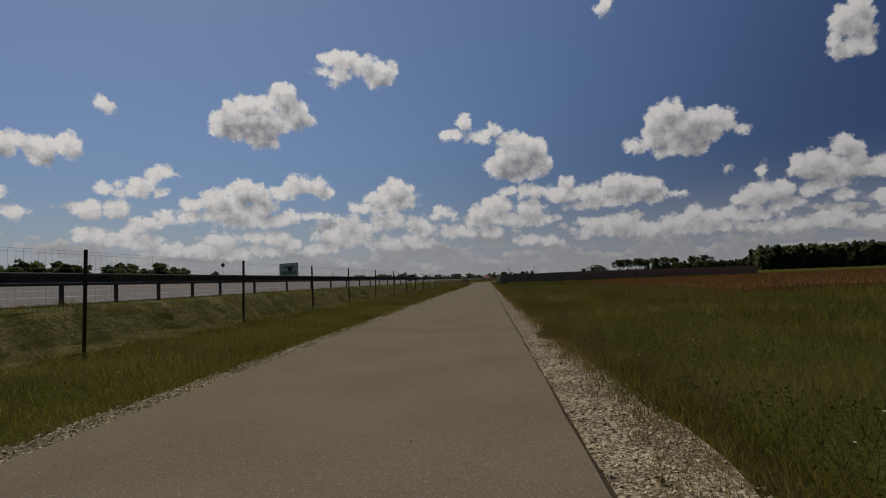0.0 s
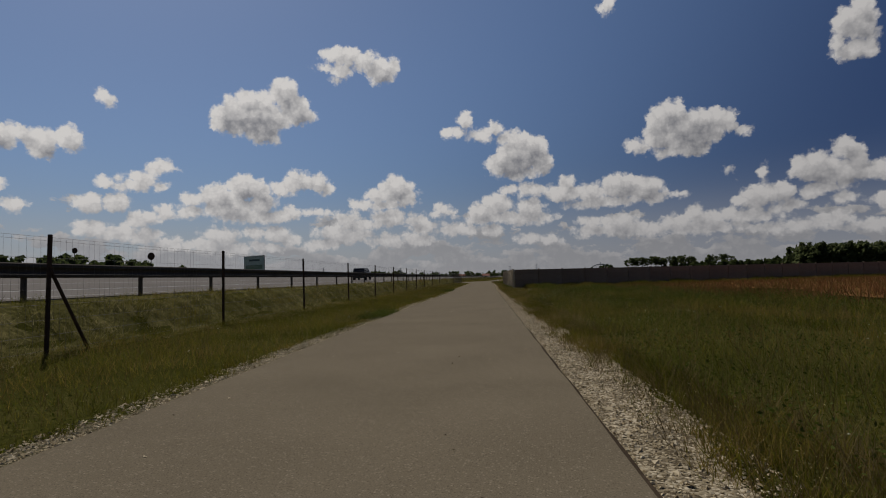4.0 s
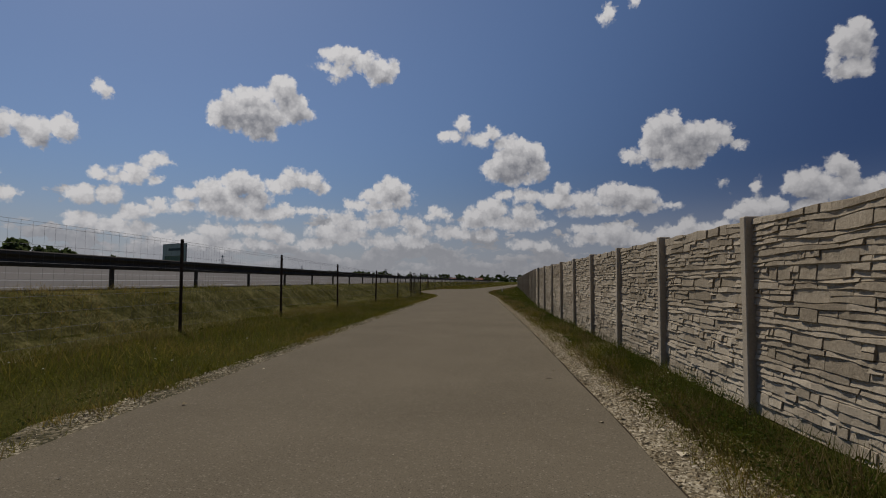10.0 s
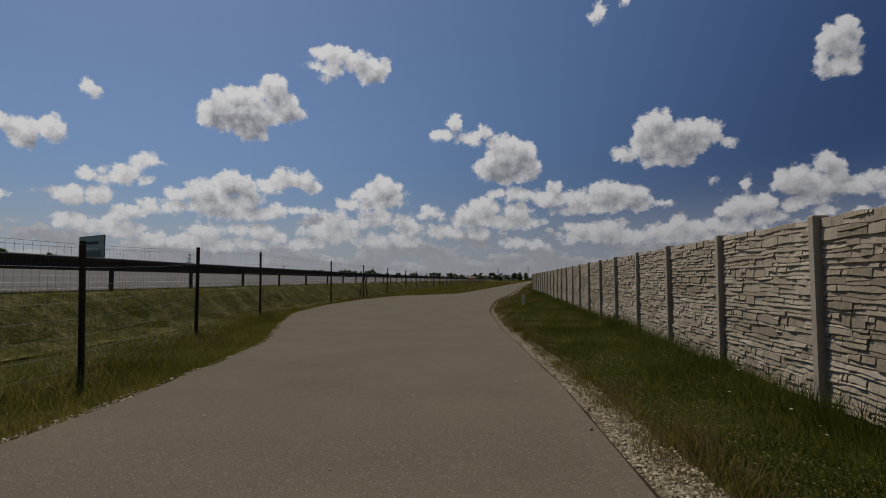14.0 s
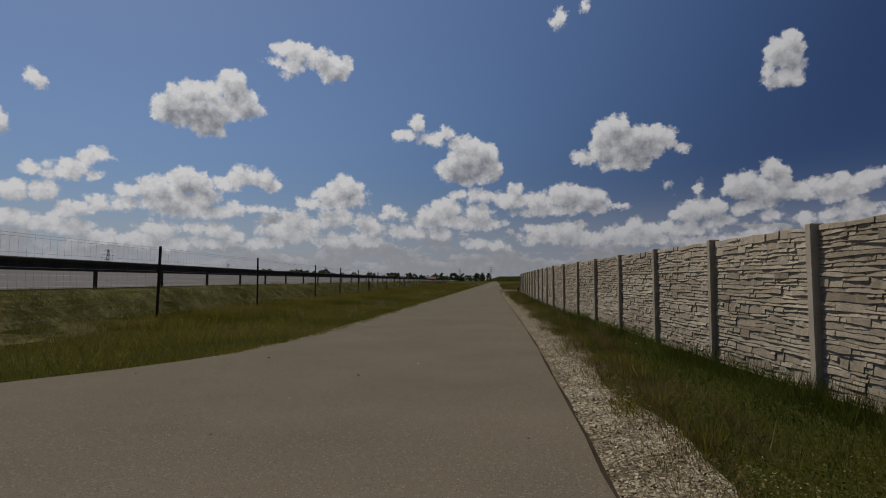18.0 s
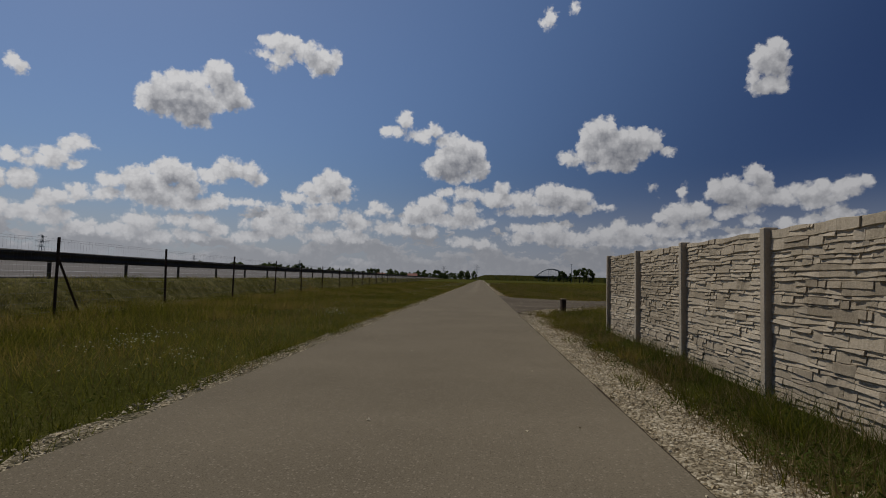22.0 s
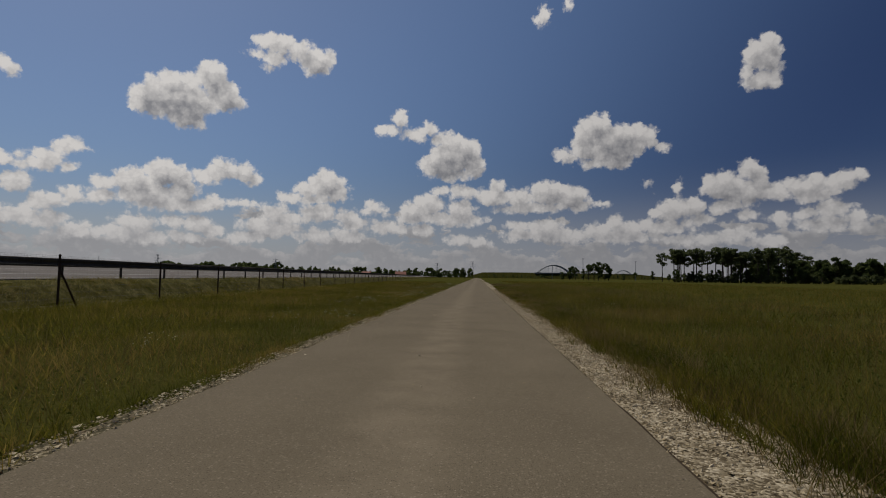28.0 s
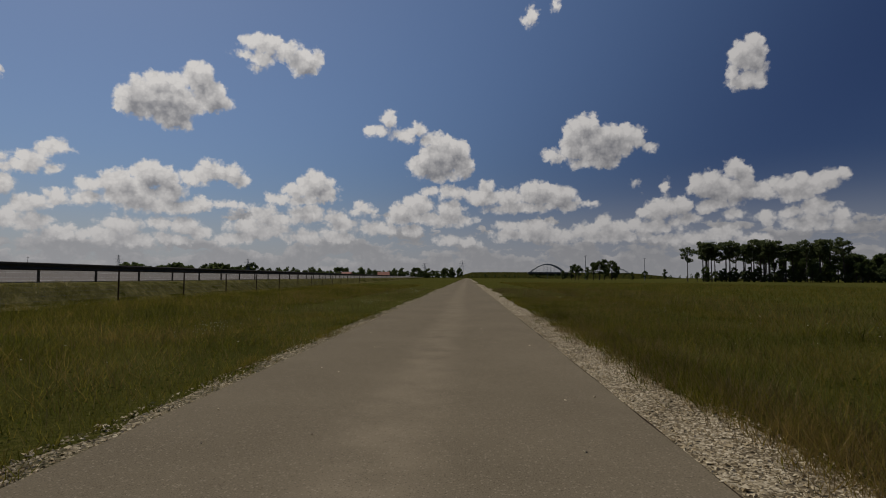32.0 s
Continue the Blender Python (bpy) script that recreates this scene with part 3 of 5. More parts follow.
# ---- the plan: y runs along the far part of the path, x to its right ----
path_right = track([(-400, 70.05), (105, 12.05), (111.2, 11.4), (124, 10.1), (134, 9.05), (147, 7.55), (157, 6.35), (172, 4.7), (181, 3.3), (190, 2.2), (198.7, 1.75), (205, 1.6), (213.6, 1.75), (224, 1.85), (237, 1.75), (248, 1.66), (260, 1.5), (1500, 1.5)])
path_left = track([(-400, 65.05), (72, 10.8), (86, 9.49), (96, 8.46), (104, 7.39), (111, 6.38), (157, 1.08), (170, -0.46), (176.5, -1.81), (181, -3.82), (187.5, -6.29), (196, -7.8), (204, -8.33), (212, -7.93), (214, -7.55), (217, -5.79), (219.5, -4.12), (224, -3.64), (228, -3.48), (240, -3.45), (260, -3.45), (1500, -3.45)])
rail_line = track([(-4000, 409.8), (110, -1.2), (150, -6.0), (172, -8.16), (186, -9.93), (200, -11.37), (222, -13.2), (250, -15.5), (300, -18.0), (400, -23.0), (700, -38.0), (5000, -250.0)])
CORNER, WALL_END = (13.9, 107.45), (3.85, 272.7)
wall_line = track([(-400, 13.9), (107.5, 13.9), (129.4, 11.35), (151.4, 9.0), (173.4, 7.75), (195.4, 6.55), (217.4, 5.35), (239.4, 4.0), (256.4, 3.9), (272.7, 3.85), (2000, 3.85)])
verge_right = track([(-400, 1.0), (90, 1.0), (110, 0.8), (150, 0.75), (172, 0.5), (205, 0.45), (215, 0.9), (225, 1.1), (280, 1.1), (300, 1.15), (2000, 1.1)])
verge_left = track([(-400, 0.42), (95, 0.55), (150, 0.45), (180, 0.15), (215, 0.2), (228, 0.45), (2000, 0.55)])
BANK = 1.12          # height of the motorway over the path


def carriageway(x, y):
    """The motorway's surface, tilted up towards its far side."""
    return BANK + 0.045 * np.clip(rail_line(y) - x - 0.35, 0, 30)


def fence_line(y):
    return rail_line(y) + 2.75 + np.interp(y, [136, 151, 172, 184], [0, 2.5, 2.8, 0])


def level(x, y):
    """Height of the ground: flat, with the motorway's bank beyond the fence."""
    x, y = np.asarray(x, float), np.asarray(y, float)
    u = x - rail_line(y)
    up = np.clip((2.6 - u) / 1.9, 0, 1)
    z = -0.09 + (BANK - 0.06 + 0.09) * up * up * (3 - 2 * up) + 0.045 * np.clip(-u - 0.35, 0, 30)
    down = np.clip((-32 - u) / 40, 0, 1)
    z = z - 2.3 * down * down * (3 - 2 * down)
    rough = 0.05 * np.sin(0.9 * x + 0.37 * y) * np.sin(0.53 * y - 0.4 * x) + 0.03 * np.sin(2.1 * x + 1.3) * np.sin(1.9 * y)
    near = (x > path_left(y) - 0.7) & (x < path_right(y) + 0.7)
    return z + np.where(near | (u < 0.6), 0.0, rough * np.clip(u / 2, 0, 1))


# ---- ground, path, verges, motorway ----
def make_ground():
    us = np.concatenate([-np.geomspace(4200, 90, 14), np.array([-75, -62, -50, -40, -33, -31, -30.3, -22, -15, -8, -4]), np.linspace(-2, 32, 69), np.linspace(34, 90, 15), np.geomspace(100, 4200, 16)])
    ys = np.concatenate([-np.geomspace(3500, 60, 10), np.linspace(-50, 480, 266), np.geomspace(490, 4500, 22)])
    uu, yy = np.meshgrid(us, ys)
    xx = rail_line(yy) + uu
    zz = level(xx, yy)
    k, r = len(us), len(ys)
    i = (np.arange(r - 1)[:, None] * k + np.arange(k - 1)[None, :]).ravel()
    me = raw_mesh("ground", np.stack([xx.ravel(), yy.ravel(), zz.ravel()], 1), np.stack([i, i + 1, i + k + 1, i + k], 1), M["soil"], True)
    tagged(new("ground", me), "flat meadow ground with short green growth", "ground", kind="structure")


def ribbon(name, left, right, y0, y1, step, z, mat, thick=0.0, cols=6, wobble=0.0):
    """A strip of surface between two lines, with a skirt at its edges where it is thick."""
    ys = np.arange(y0, y1 + step / 2, step)
    rng = np.random.default_rng(len(name))
    a, b = left(ys) + wobble * rng.normal(size=len(ys)), right(ys) + wobble * rng.normal(size=len(ys))
    f = np.linspace(0, 1, cols)
    x = a[:, None] + (b - a)[:, None] * f
    zz = np.broadcast_to(z(x, ys[:, None]) if callable(z) else np.full_like(x, z), x.shape).copy()
    yy = np.broadcast_to(ys[:, None], x.shape)
    if thick:
        x, yy = np.concatenate([x[:, :1], x, x[:, -1:]], 1), np.concatenate([yy[:, :1], yy, yy[:, -1:]], 1)
        zz = np.concatenate([zz[:, :1] - thick, zz, zz[:, -1:] - thick], 1)
    k = x.shape[1]
    i = (np.arange(len(ys) - 1)[:, None] * k + np.arange(k - 1)[None, :]).ravel()
    return raw_mesh(name, np.stack([x.ravel(), yy.ravel(), zz.ravel()], 1), np.stack([i, i + 1, i + k + 1, i + k], 1), mat)


make_ground()
tagged(new("path", ribbon("path", path_left, path_right, -60, 1400, 1.0, lambda x, y: 0.0 * x * y, M["asphalt"], 0.14, 6, 0.008)), "weathered grey-brown asphalt service path with crumbly edges", "path", kind="structure")
for y0, y1 in ((-60, 280), (304, 900)):
    tagged(new("path_edge", ribbon("path_edge", lambda y: path_right(y) - 0.03, lambda y: path_right(y) + 0.05 + 0.008 * np.sin(2.3 * y) * np.sin(0.7 * y), y0, y1, 0.5, -0.030, M["edge"], 0.05, 3, 0.006)), "dark crumbling edge of the asphalt base", "path edge", kind="structure")
tagged(new("verge", ribbon("verge", lambda y: path_right(y) - 0.1, lambda y: path_right(y) + verge_right(y) * (0.95 + 0.25 * np.sin(0.31 * y) * np.sin(0.083 * y)), -60, 900, 0.5, -0.062, M["verge"], 0.05, 4, 0.07)), "strip of crushed stone and sandy soil along the path", "verge", kind="structure")
tagged(new("verge", ribbon("verge", lambda y: path_left(y) - verge_left(y) * (1.0 + 0.3 * np.sin(0.27 * y) * np.sin(0.11 * y)), lambda y: path_left(y) + 0.1, -60, 900, 0.5, -0.062, M["verge_earthy"], 0.05, 4, 0.07)), "narrow strip of crushed stone along the path", "verge", kind="structure")
tagged(new("motorway", ribbon("motorway", lambda y: rail_line(y) - 30, lambda y: rail_line(y) - 0.35, -400, 2500, 10, carriageway, M["carriageway"], 0.12, 4)), "pale grey concrete-like motorway carriageway", "road", kind="structure")
tagged(new("bank", ribbon("bank", lambda y: rail_line(y) - 0.3, lambda y: rail_line(y) + 2.9, -60, 700, 1.0, lambda x, y: level(x, y) + 0.02, M["bank"], 0, 9)), "motorway bank covered in dry straw-coloured growth", "bank", kind="structure")
for off, wide in ((-1.3, 0.12), (-5.2, 0.24), (-12.8, 0.24)):
    tagged(new("lane_line", ribbon("lane_line", lambda y, o=off, w=wide: rail_line(y) + o - w, lambda y, o=off: rail_line(y) + o, -300, 1500, 10, lambda x, y: carriageway(x, y) + 0.005, M["paint"], 0, 2)), "white painted lane line on the motorway", "road marking", kind="structure")


def side_road():
    """The turning to the right past the end of the wall, in newer, darker asphalt."""
    near = [(1.5, 280.1), (2.1, 281.6), (2.8, 283.0), (3.5, 284.1), (4.6, 285.4), (5.8, 286.8), (8.1, 288.9), (12.2, 291.2), (17.0, 295.1), (33.0, 305.5), (60.0, 324.0)]
    far = [(1.5, 306.5), (1.9, 304.9), (3.3, 301.8), (4.9, 299.0), (5.6, 298.2), (7.2, 297.6), (9.0, 298.0), (11.1, 298.6), (15.5, 301.9), (32.0, 311.0), (58.0, 328.5)]
    bm = B()
    rows = [[bm.verts.new((a[0] + (b[0] - a[0]) * f, a[1] + (b[1] - a[1]) * f, -0.004)) for f in (0, 0.5, 1)] for a, b in zip(near, far)]
    for r, s in zip(rows, rows[1:]):
        for i in range(2):
            bm.faces.new((r[i], s[i], s[i + 1], r[i + 1]))
    bmesh.ops.recalc_face_normals(bm, faces=bm.faces[:])
    if sum(f.normal.z for f in bm.faces) < 0:
        bmesh.ops.reverse_faces(bm, faces=bm.faces[:])
    tagged(mesh_object("side_road", bm, M["asphalt_dark"]), "dark asphalt turning off the path", "road", kind="structure")


side_road()


# ---- the concrete fence along the path ----
BAY, ROW, ROWS = 3.06, 0.571, 4


def ledge_panel(seed, crest=0.0):
    """One cast panel: wavering courses of thin ledge stones of uneven length and depth, joints sunk between them."""
    rng = random.Random(seed)
    bm = B()
    w, h = BAY - 0.10, ROW - 0.001
    box(bm, (-w / 2, -0.016, 0), (w / 2, 0.04, h))
    courses = 9
    cuts = [0.004] + [h * (i + rng.uniform(-0.22, 0.22)) / courses for i in range(1, courses)] + [h - 0.003]
    waves = [(rng.uniform(2.0, 4.5), rng.uniform(0, 6.3), rng.uniform(5.5, 9.0), rng.uniform(0, 6.3)) for _ in cuts]

    def bed(i, x):
        if i == 0:
            return cuts[0]
        if i == courses:
            return cuts[-1] + crest * (0.5 + 0.5 * math.sin(waves[i][2] * x + waves[i][3]))
        a, b, c, d = waves[i]
        return cuts[i] + 0.009 * math.sin(a * x + b) + 0.007 * math.sin(c * x + d)

    def ledge(i, j, x, ln):
        """A stone from bed i up to bed j, with a chipped outline and a face that tilts."""
        g = 0.002
        steps = max(3, int(ln / 0.09) + 2)
        xs = [x + g + (ln - 2 * g) * k / (steps - 1) for k in range(steps)]
        low = [(p, bed(i, p) + rng.uniform(0.0, 0.003)) for p in xs]
        top = [(p, bed(j, p) - rng.uniform(0.0, 0.003)) for p in xs]
        out = rng.uniform(0.008, 0.027)
        tilt, lean = rng.uniform(-0.010, 0.010), rng.uniform(0.002, 0.018)
        deep = [max(out + tilt * (2 * k / (steps - 1) - 1) + rng.uniform(-0.006, 0.006), 0.006) for k in range(steps)]
        back_low, back_top = [bm.verts.new((p, -0.014, q)) for p, q in low], [bm.verts.new((p, -0.014, q)) for p, q in top]
        f_low = [bm.verts.new((p, -0.016 - d - 0.003, q + 0.004)) for (p, q), d in zip(low, deep)]
        f_top = [bm.verts.new((p, -0.016 - d + lean, q - 0.006)) for (p, q), d in zip(top, deep)]
        for k in range(steps - 1):
            bm.faces.new((f_low[k], f_low[k + 1], f_top[k + 1], f_top[k]))
            bm.faces.new((f_top[k], f_top[k + 1], back_top[k + 1], back_top[k]))
            bm.faces.new((back_low[k], back_low[k + 1], f_low[k + 1], f_low[k]))
        bm.faces.new((back_low[0], f_low[0], f_top[0], back_top[0]))
        bm.faces.new((f_low[-1], back_low[-1], back_top[-1], f_top[-1]))

    i = 0
    while i < courses:
        tall = 2 if i + 2 <= courses and rng.random() < 0.34 else 1
        x = -w / 2 + 0.006
        while x < w / 2 - 0.02:
            ln = rng.uniform(0.13, 0.34) if rng.random() < 0.6 else rng.uniform(0.34, 0.62)
            if w / 2 - 0.006 - (x + ln) < 0.14:
                ln = w / 2 - 0.006 - x
            if tall == 2 and rng.random() < 0.6:
                ledge(i, i + 1, x, ln)
                half = ln * rng.uniform(0.35, 0.65)
                if rng.random() < 0.4:
                    ledge(i + 1, i + 2, x, half)
                    ledge(i + 1, i + 2, x + half, ln - half)
                else:
                    ledge(i + 1, i + 2, x, ln)
            else:
                ledge(i, i + tall, x, ln)
            x += ln
        i += tall
    bmesh.ops.recalc_face_normals(bm, faces=bm.faces[:])
    me = bpy.data.meshes.new("panel")
    bm.to_mesh(me)
    bm.free()
    me.materials.append(M["panel"])
    return me


def plain_panel():
    bm = B()
    box(bm, (-BAY / 2 + 0.02, -0.03, 0), (BAY / 2 - 0.02, 0.03, ROW - 0.003), 0.004)
    me = bpy.data.meshes.new("panel")
    bm.to_mesh(me)
    bm.free()
    me.materials.append(M["backside"])
    return me


def post_mesh(mat):
    bm = B()
    box(bm, (-0.068, -0.124, -0.3), (0.068, 0.07, ROWS * ROW - 0.045), 0.014)
    me = bpy.data.meshes.new("post")
    bm.to_mesh(me)
    bm.free()
    me.materials.append(mat)
    return me


def run_of_wall(name, label, stations, panels, posts, last, lean, foot=-0.085, crest=()):
    """Posts at the stations with four panels between each pair; panels face to the walker's left."""
    fence = thing(name, Matrix.Identity(4), label, "concrete fence", kind="structure")
    rng = random.Random(len(stations))
    for i, (p, q) in enumerate(zip(stations, stations[1:])):
        d = Vector((q[0] - p[0], q[1] - p[1], 0))
        turn = math.degrees(math.atan2(d.y, d.x)) + 180
        share("post", posts, fence, pose(p[0], p[1], 0.0, rng.uniform(-lean, lean), rng.uniform(-lean, lean), turn))
        for r in range(ROWS):
            share("panel", crest[i % len(crest)] if crest and r == ROWS - 1 else panels[(3 * r + i * 2 + i // 5) % len(panels)], fence, pose((p[0] + q[0]) / 2, (p[1] + q[1]) / 2, foot + r * ROW, lean * rng.uniform(-0.6, 0.6), 0, turn + lean * rng.uniform(-0.4, 0.4)) @ Matrix.Diagonal((d.length / BAY, 1, 1, 1)))
    if last:
        share("post", posts, fence, pose(stations[-1][0], stations[-1][1], 0, 0, 0, turn))
    return fence


def stations(a, b, n):
    return [(a[0] + (b[0] - a[0]) * i / n, a[1] + (b[1] - a[1]) * i / n) for i in range(n + 1)]


def by_length(y_values):
    return [(float(wall_line(y)), float(y)) for y in y_values]


relief = [ledge_panel(s) for s in (3, 8, 5, 21, 34)]
crests = [ledge_panel(s, 0.022) for s in (6, 13)]
concrete_post = post_mesh(M["post"])
N_BAYS = 54
front = by_length(np.linspace(CORNER[1], WALL_END[1], N_BAYS + 1))
run_of_wall("stone_relief_fence", "long pale concrete panel fence cast like stacked ledge stone", front, relief, concrete_post, True, 0.5, crest=crests)
grey_posts = post_mesh(M["backside"])
back_end = (76.1, 141.2)
return_run = stations((CORNER[0] + 0.06, CORNER[1] + 0.02), back_end, 23)
run_of_wall("return_fence", "plain grey concrete panel fence in shade, running back from the path", return_run[1:][::-1] + [return_run[0]], [plain_panel()], grey_posts, False, 0.1, -0.12)


# ---- wildlife fence on the motorway side ----
def fence_height(y):
    return float(np.interp(y, [136, 151, 172, 184, 240, 295, 346, 393, 450], [2.62, 2.05, 2.05, 2.62, 2.62, 2.40, 2.20, 1.72, 1.6]))


def wildlife_fence():
    fence = thing("wildlife_fence", Matrix.Identity(4), "tall wire mesh fence on thin rusty steel posts", "fence", kind="structure")
    # posts stand at uneven steps, wider apart beside the wall
    ys = [1.7, 10.9, 20.0, 28.2, 37.3, 46.4, 54.4, 62.2, 70.6, 79.2, 87.4, 95.6, 103.6, 111.1, 120.6, 133.3, 139.9, 145.6, 151.4, 159.0, 165.5, 171.8, 177.9, 186.0, 197.2, 206.4, 216.5, 228.0, 238.0, 250.4]
    ys += [258.4, 266.6, 272.6, 279.4, 286.9, 294.5, 301.3, 308.8, 316.8, 324.8, 332.4, 339.2, 346.1, 354.1, 361.8, 370.1, 376.8, 384.6, 392.3, 400.9, 408.9]
    ys = [1.7 - 9.2 * q for q in range(6, 0, -1)] + ys + [408.9 + 7.8 * q for q in range(1, 13)]
    rng = random.Random(5)
    bm = B()
    box(bm, (-0.037, -0.037, -0.4), (0.037, 0.037, 1.0), 0.008)
    me = bpy.data.meshes.new("post")
    bm.to_mesh(me)
    bm.free()
    me.materials.append(M["rust"])
    tops = []
    for i, y in enumerate(ys):
        x, h = float(fence_line(y)), fence_height(y)
        m = pose(x, y, 0, rng.uniform(-0.8, 0.8), rng.uniform(-1.0, 1.0), rng.uniform(-10, 10)) @ Matrix.Diagonal((1, 1, h, 1))
        share("post", me, fence, m)
        tops.append((x, y, h - 0.06))
        if y in (54.4, 206.4, 272.6, 346.1):
            for s in ((-1, 1) if y == 206.4 else (1,)):
                b = rod(B(), (x, y + s * 1.15, -0.1), (x, y + s * 0.05, h * 0.72), 0.04, sides=6)
                part("brace", b, M["rust"], fence)
    # the mesh: level wires close together at the foot, and upright wires
    levels = [0.03, 0.16, 0.29, 0.42, 0.55, 0.68, 0.82, 0.97, 1.0]
    verts, faces = [], []

    def wire(a, b, r):
        a, b = np.array(a), np.array(b)
        k = len(verts)
        side = np.array((r, 0, 0)) if abs(b[2] - a[2]) < abs(b[1] - a[1]) else np.array((0, r, 0))
        up = np.array((0, 0, r)) if abs(b[2] - a[2]) < abs(b[1] - a[1]) else np.array((r, 0, 0))
        for p in (a, b):
            verts.extend([p + side, p - 0.5 * side + 0.87 * up, p - 0.5 * side - 0.87 * up])
        for i in range(3):
            j = (i + 1) % 3
            faces.append((k + i, k + j, k + 3 + j, k + 3 + i))
    for (x0, y0, h0), (x1, y1, h1) in zip(tops, tops[1:]):
        if y0 > 460:
            break
        sag = rng.uniform(0.0, 0.03)
        for f in levels:
            xm, ym, hm = (x0 + x1) / 2, (y0 + y1) / 2, (h0 + h1) / 2
            wire((x0, y0, h0 * f), (xm, ym, hm * f - sag), 0.0035)
            wire((xm, ym, hm * f - sag), (x1, y1, h1 * f), 0.0035)
        steps = 44
        for i in range(1, steps):
            f = i / steps
            wire((x0 + (x1 - x0) * f, y0 + (y1 - y0) * f, 0.03), (x0 + (x1 - x0) * f, y0 + (y1 - y0) * f, (h0 + (h1 - h0) * f) - sag * 1.5), 0.0019)
    net = new("wire_mesh", raw_mesh("wire_mesh", verts, faces, M["wire"]))
    net.parent = fence
    tagged(net, "thin grey wire mesh", kind="stuff")


wildlife_fence()


# ---- guard rail at the motorway's edge ----
def guard_rail():
    rail = thing("guard_rail", Matrix.Identity(4), "dark steel crash barrier on square posts beside the motorway", "guard rail", kind="structure")
    bm = B()
    box(bm, (-0.05, -0.06, -0.3), (0.05, 0.06, 0.88), 0.008)
    me = bpy.data.meshes.new("post")
    bm.to_mesh(me)
    bm.free()
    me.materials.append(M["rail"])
    ks = np.arange(-17, 125)
    ys = np.interp(ks, [-17, 0, 14, 21, 28, 38, 50, 58, 68, 125], [-63.0, 17.8, 85.5, 118.3, 154.5, 205.5, 260.9, 300.7, 350.0, 625.0])
    ys = np.concatenate([13.9 - 2.5 * np.arange(30, -1, -1), ys[ys > 15]])
    for y in ys:
        share("post", me, rail, pose(float(rail_line(y)) - 0.02, float(y), BANK, 0, 0, 5))
    # the beam: a folded profile, swept along the line
    prof = [(0.03, 0.60), (0.09, 0.62), (0.10, 0.69), (0.03, 0.77), (0.03, 0.83), (0.10, 0.90), (0.09, 0.98), (0.03, 1.01), (0.015, 1.01), (0.015, 0.60)]
    k = len(prof)
    for y0 in np.arange(-62.9, 640, 46.6):
        yy = np.arange(y0, y0 + 46.7, 4.66)
        v = [(float(rail_line(y)) + p, float(y), BANK + q) for y in yy for p, q in prof]
        f = [(i * k + j, i * k + (j + 1) % k, (i + 1) * k + (j + 1) % k, (i + 1) * k + j) for i in range(len(yy) - 1) for j in range(k)]
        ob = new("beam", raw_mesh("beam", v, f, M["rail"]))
        ob.parent = rail


guard_rail()


# ---- grass, stones and flowers: too many to count ----
def scatter(rng, n, y0, y1, a, b, bias=1.0):
    """n places between two lines; bias above 1 draws them towards the first."""
    y = rng.uniform(y0, y1, n)
    f = rng.uniform(0, 1, n) ** bias
    x = a(y) + (b(y) - a(y)) * f
    return x, y


def patchy(x, y, s=1.0):
    return 0.5 + 0.25 * np.sin(1.7 * s * x + 0.9 * s * y) * np.sin(1.1 * s * y - 0.6 * s * x) + 0.25 * np.sin(0.43 * s * y + 2.0) * np.sin(0.7 * s * x - 0.21 * s * y)


def blades(name, rng, x, y, tall, wide, mat, label, lean=0.35, heads=0.0, z=None):
    """Blades of grass as leaning slivers."""
    n = len(x)
    z = level(x, y) if z is None else z
    h = tall * rng.uniform(0.45, 1.15, n)
    ang = rng.uniform(0, 2 * np.pi, n)
    w = wide * rng.uniform(0.6, 1.3, n)
    tx, ty = rng.normal(0, lean, n) * h - 0.06 * h, rng.normal(0, lean, n) * h
    dx, dy = np.cos(ang) * w / 2, np.sin(ang) * w / 2
    v = np.empty((n, 3, 3))
    v[:, 0] = np.stack([x - dx, y - dy, z - 0.03], 1)
    v[:, 1] = np.stack([x + dx, y + dy, z - 0.03], 1)
    v[:, 2] = np.stack([x + tx, y + ty, z + h], 1)
    f = np.arange(n)[:, None] * 3 + [0, 1, 2]
    me = raw_mesh(name, v.reshape(-1, 3), f, mat)
    return tagged(new(name, me), label, "grass", kind="stuff")


def in_sorrel(x, y):
    """The patch of sorrel in the meadow, up to the return fence."""
    s = (x - CORNER[0]) * 0.877 + (y - CORNER[1]) * 0.48
    o = (x - CORNER[0]) * 0.48 - (y - CORNER[1]) * 0.877
    chance = np.modf(np.abs(np.sin(12.9898 * x + 78.233 * y)) * 4375.85)[0]
    inside = np.minimum(x - 23.5 - 0.13 * (100 - y) - 1.6 * np.sin(0.21 * y), y - 24 - 2.5 * np.sin(0.3 * x)) / 8
    return s, o, (o > 1.5) & (np.minimum(inside, 0.8) > chance) & (x < 150)


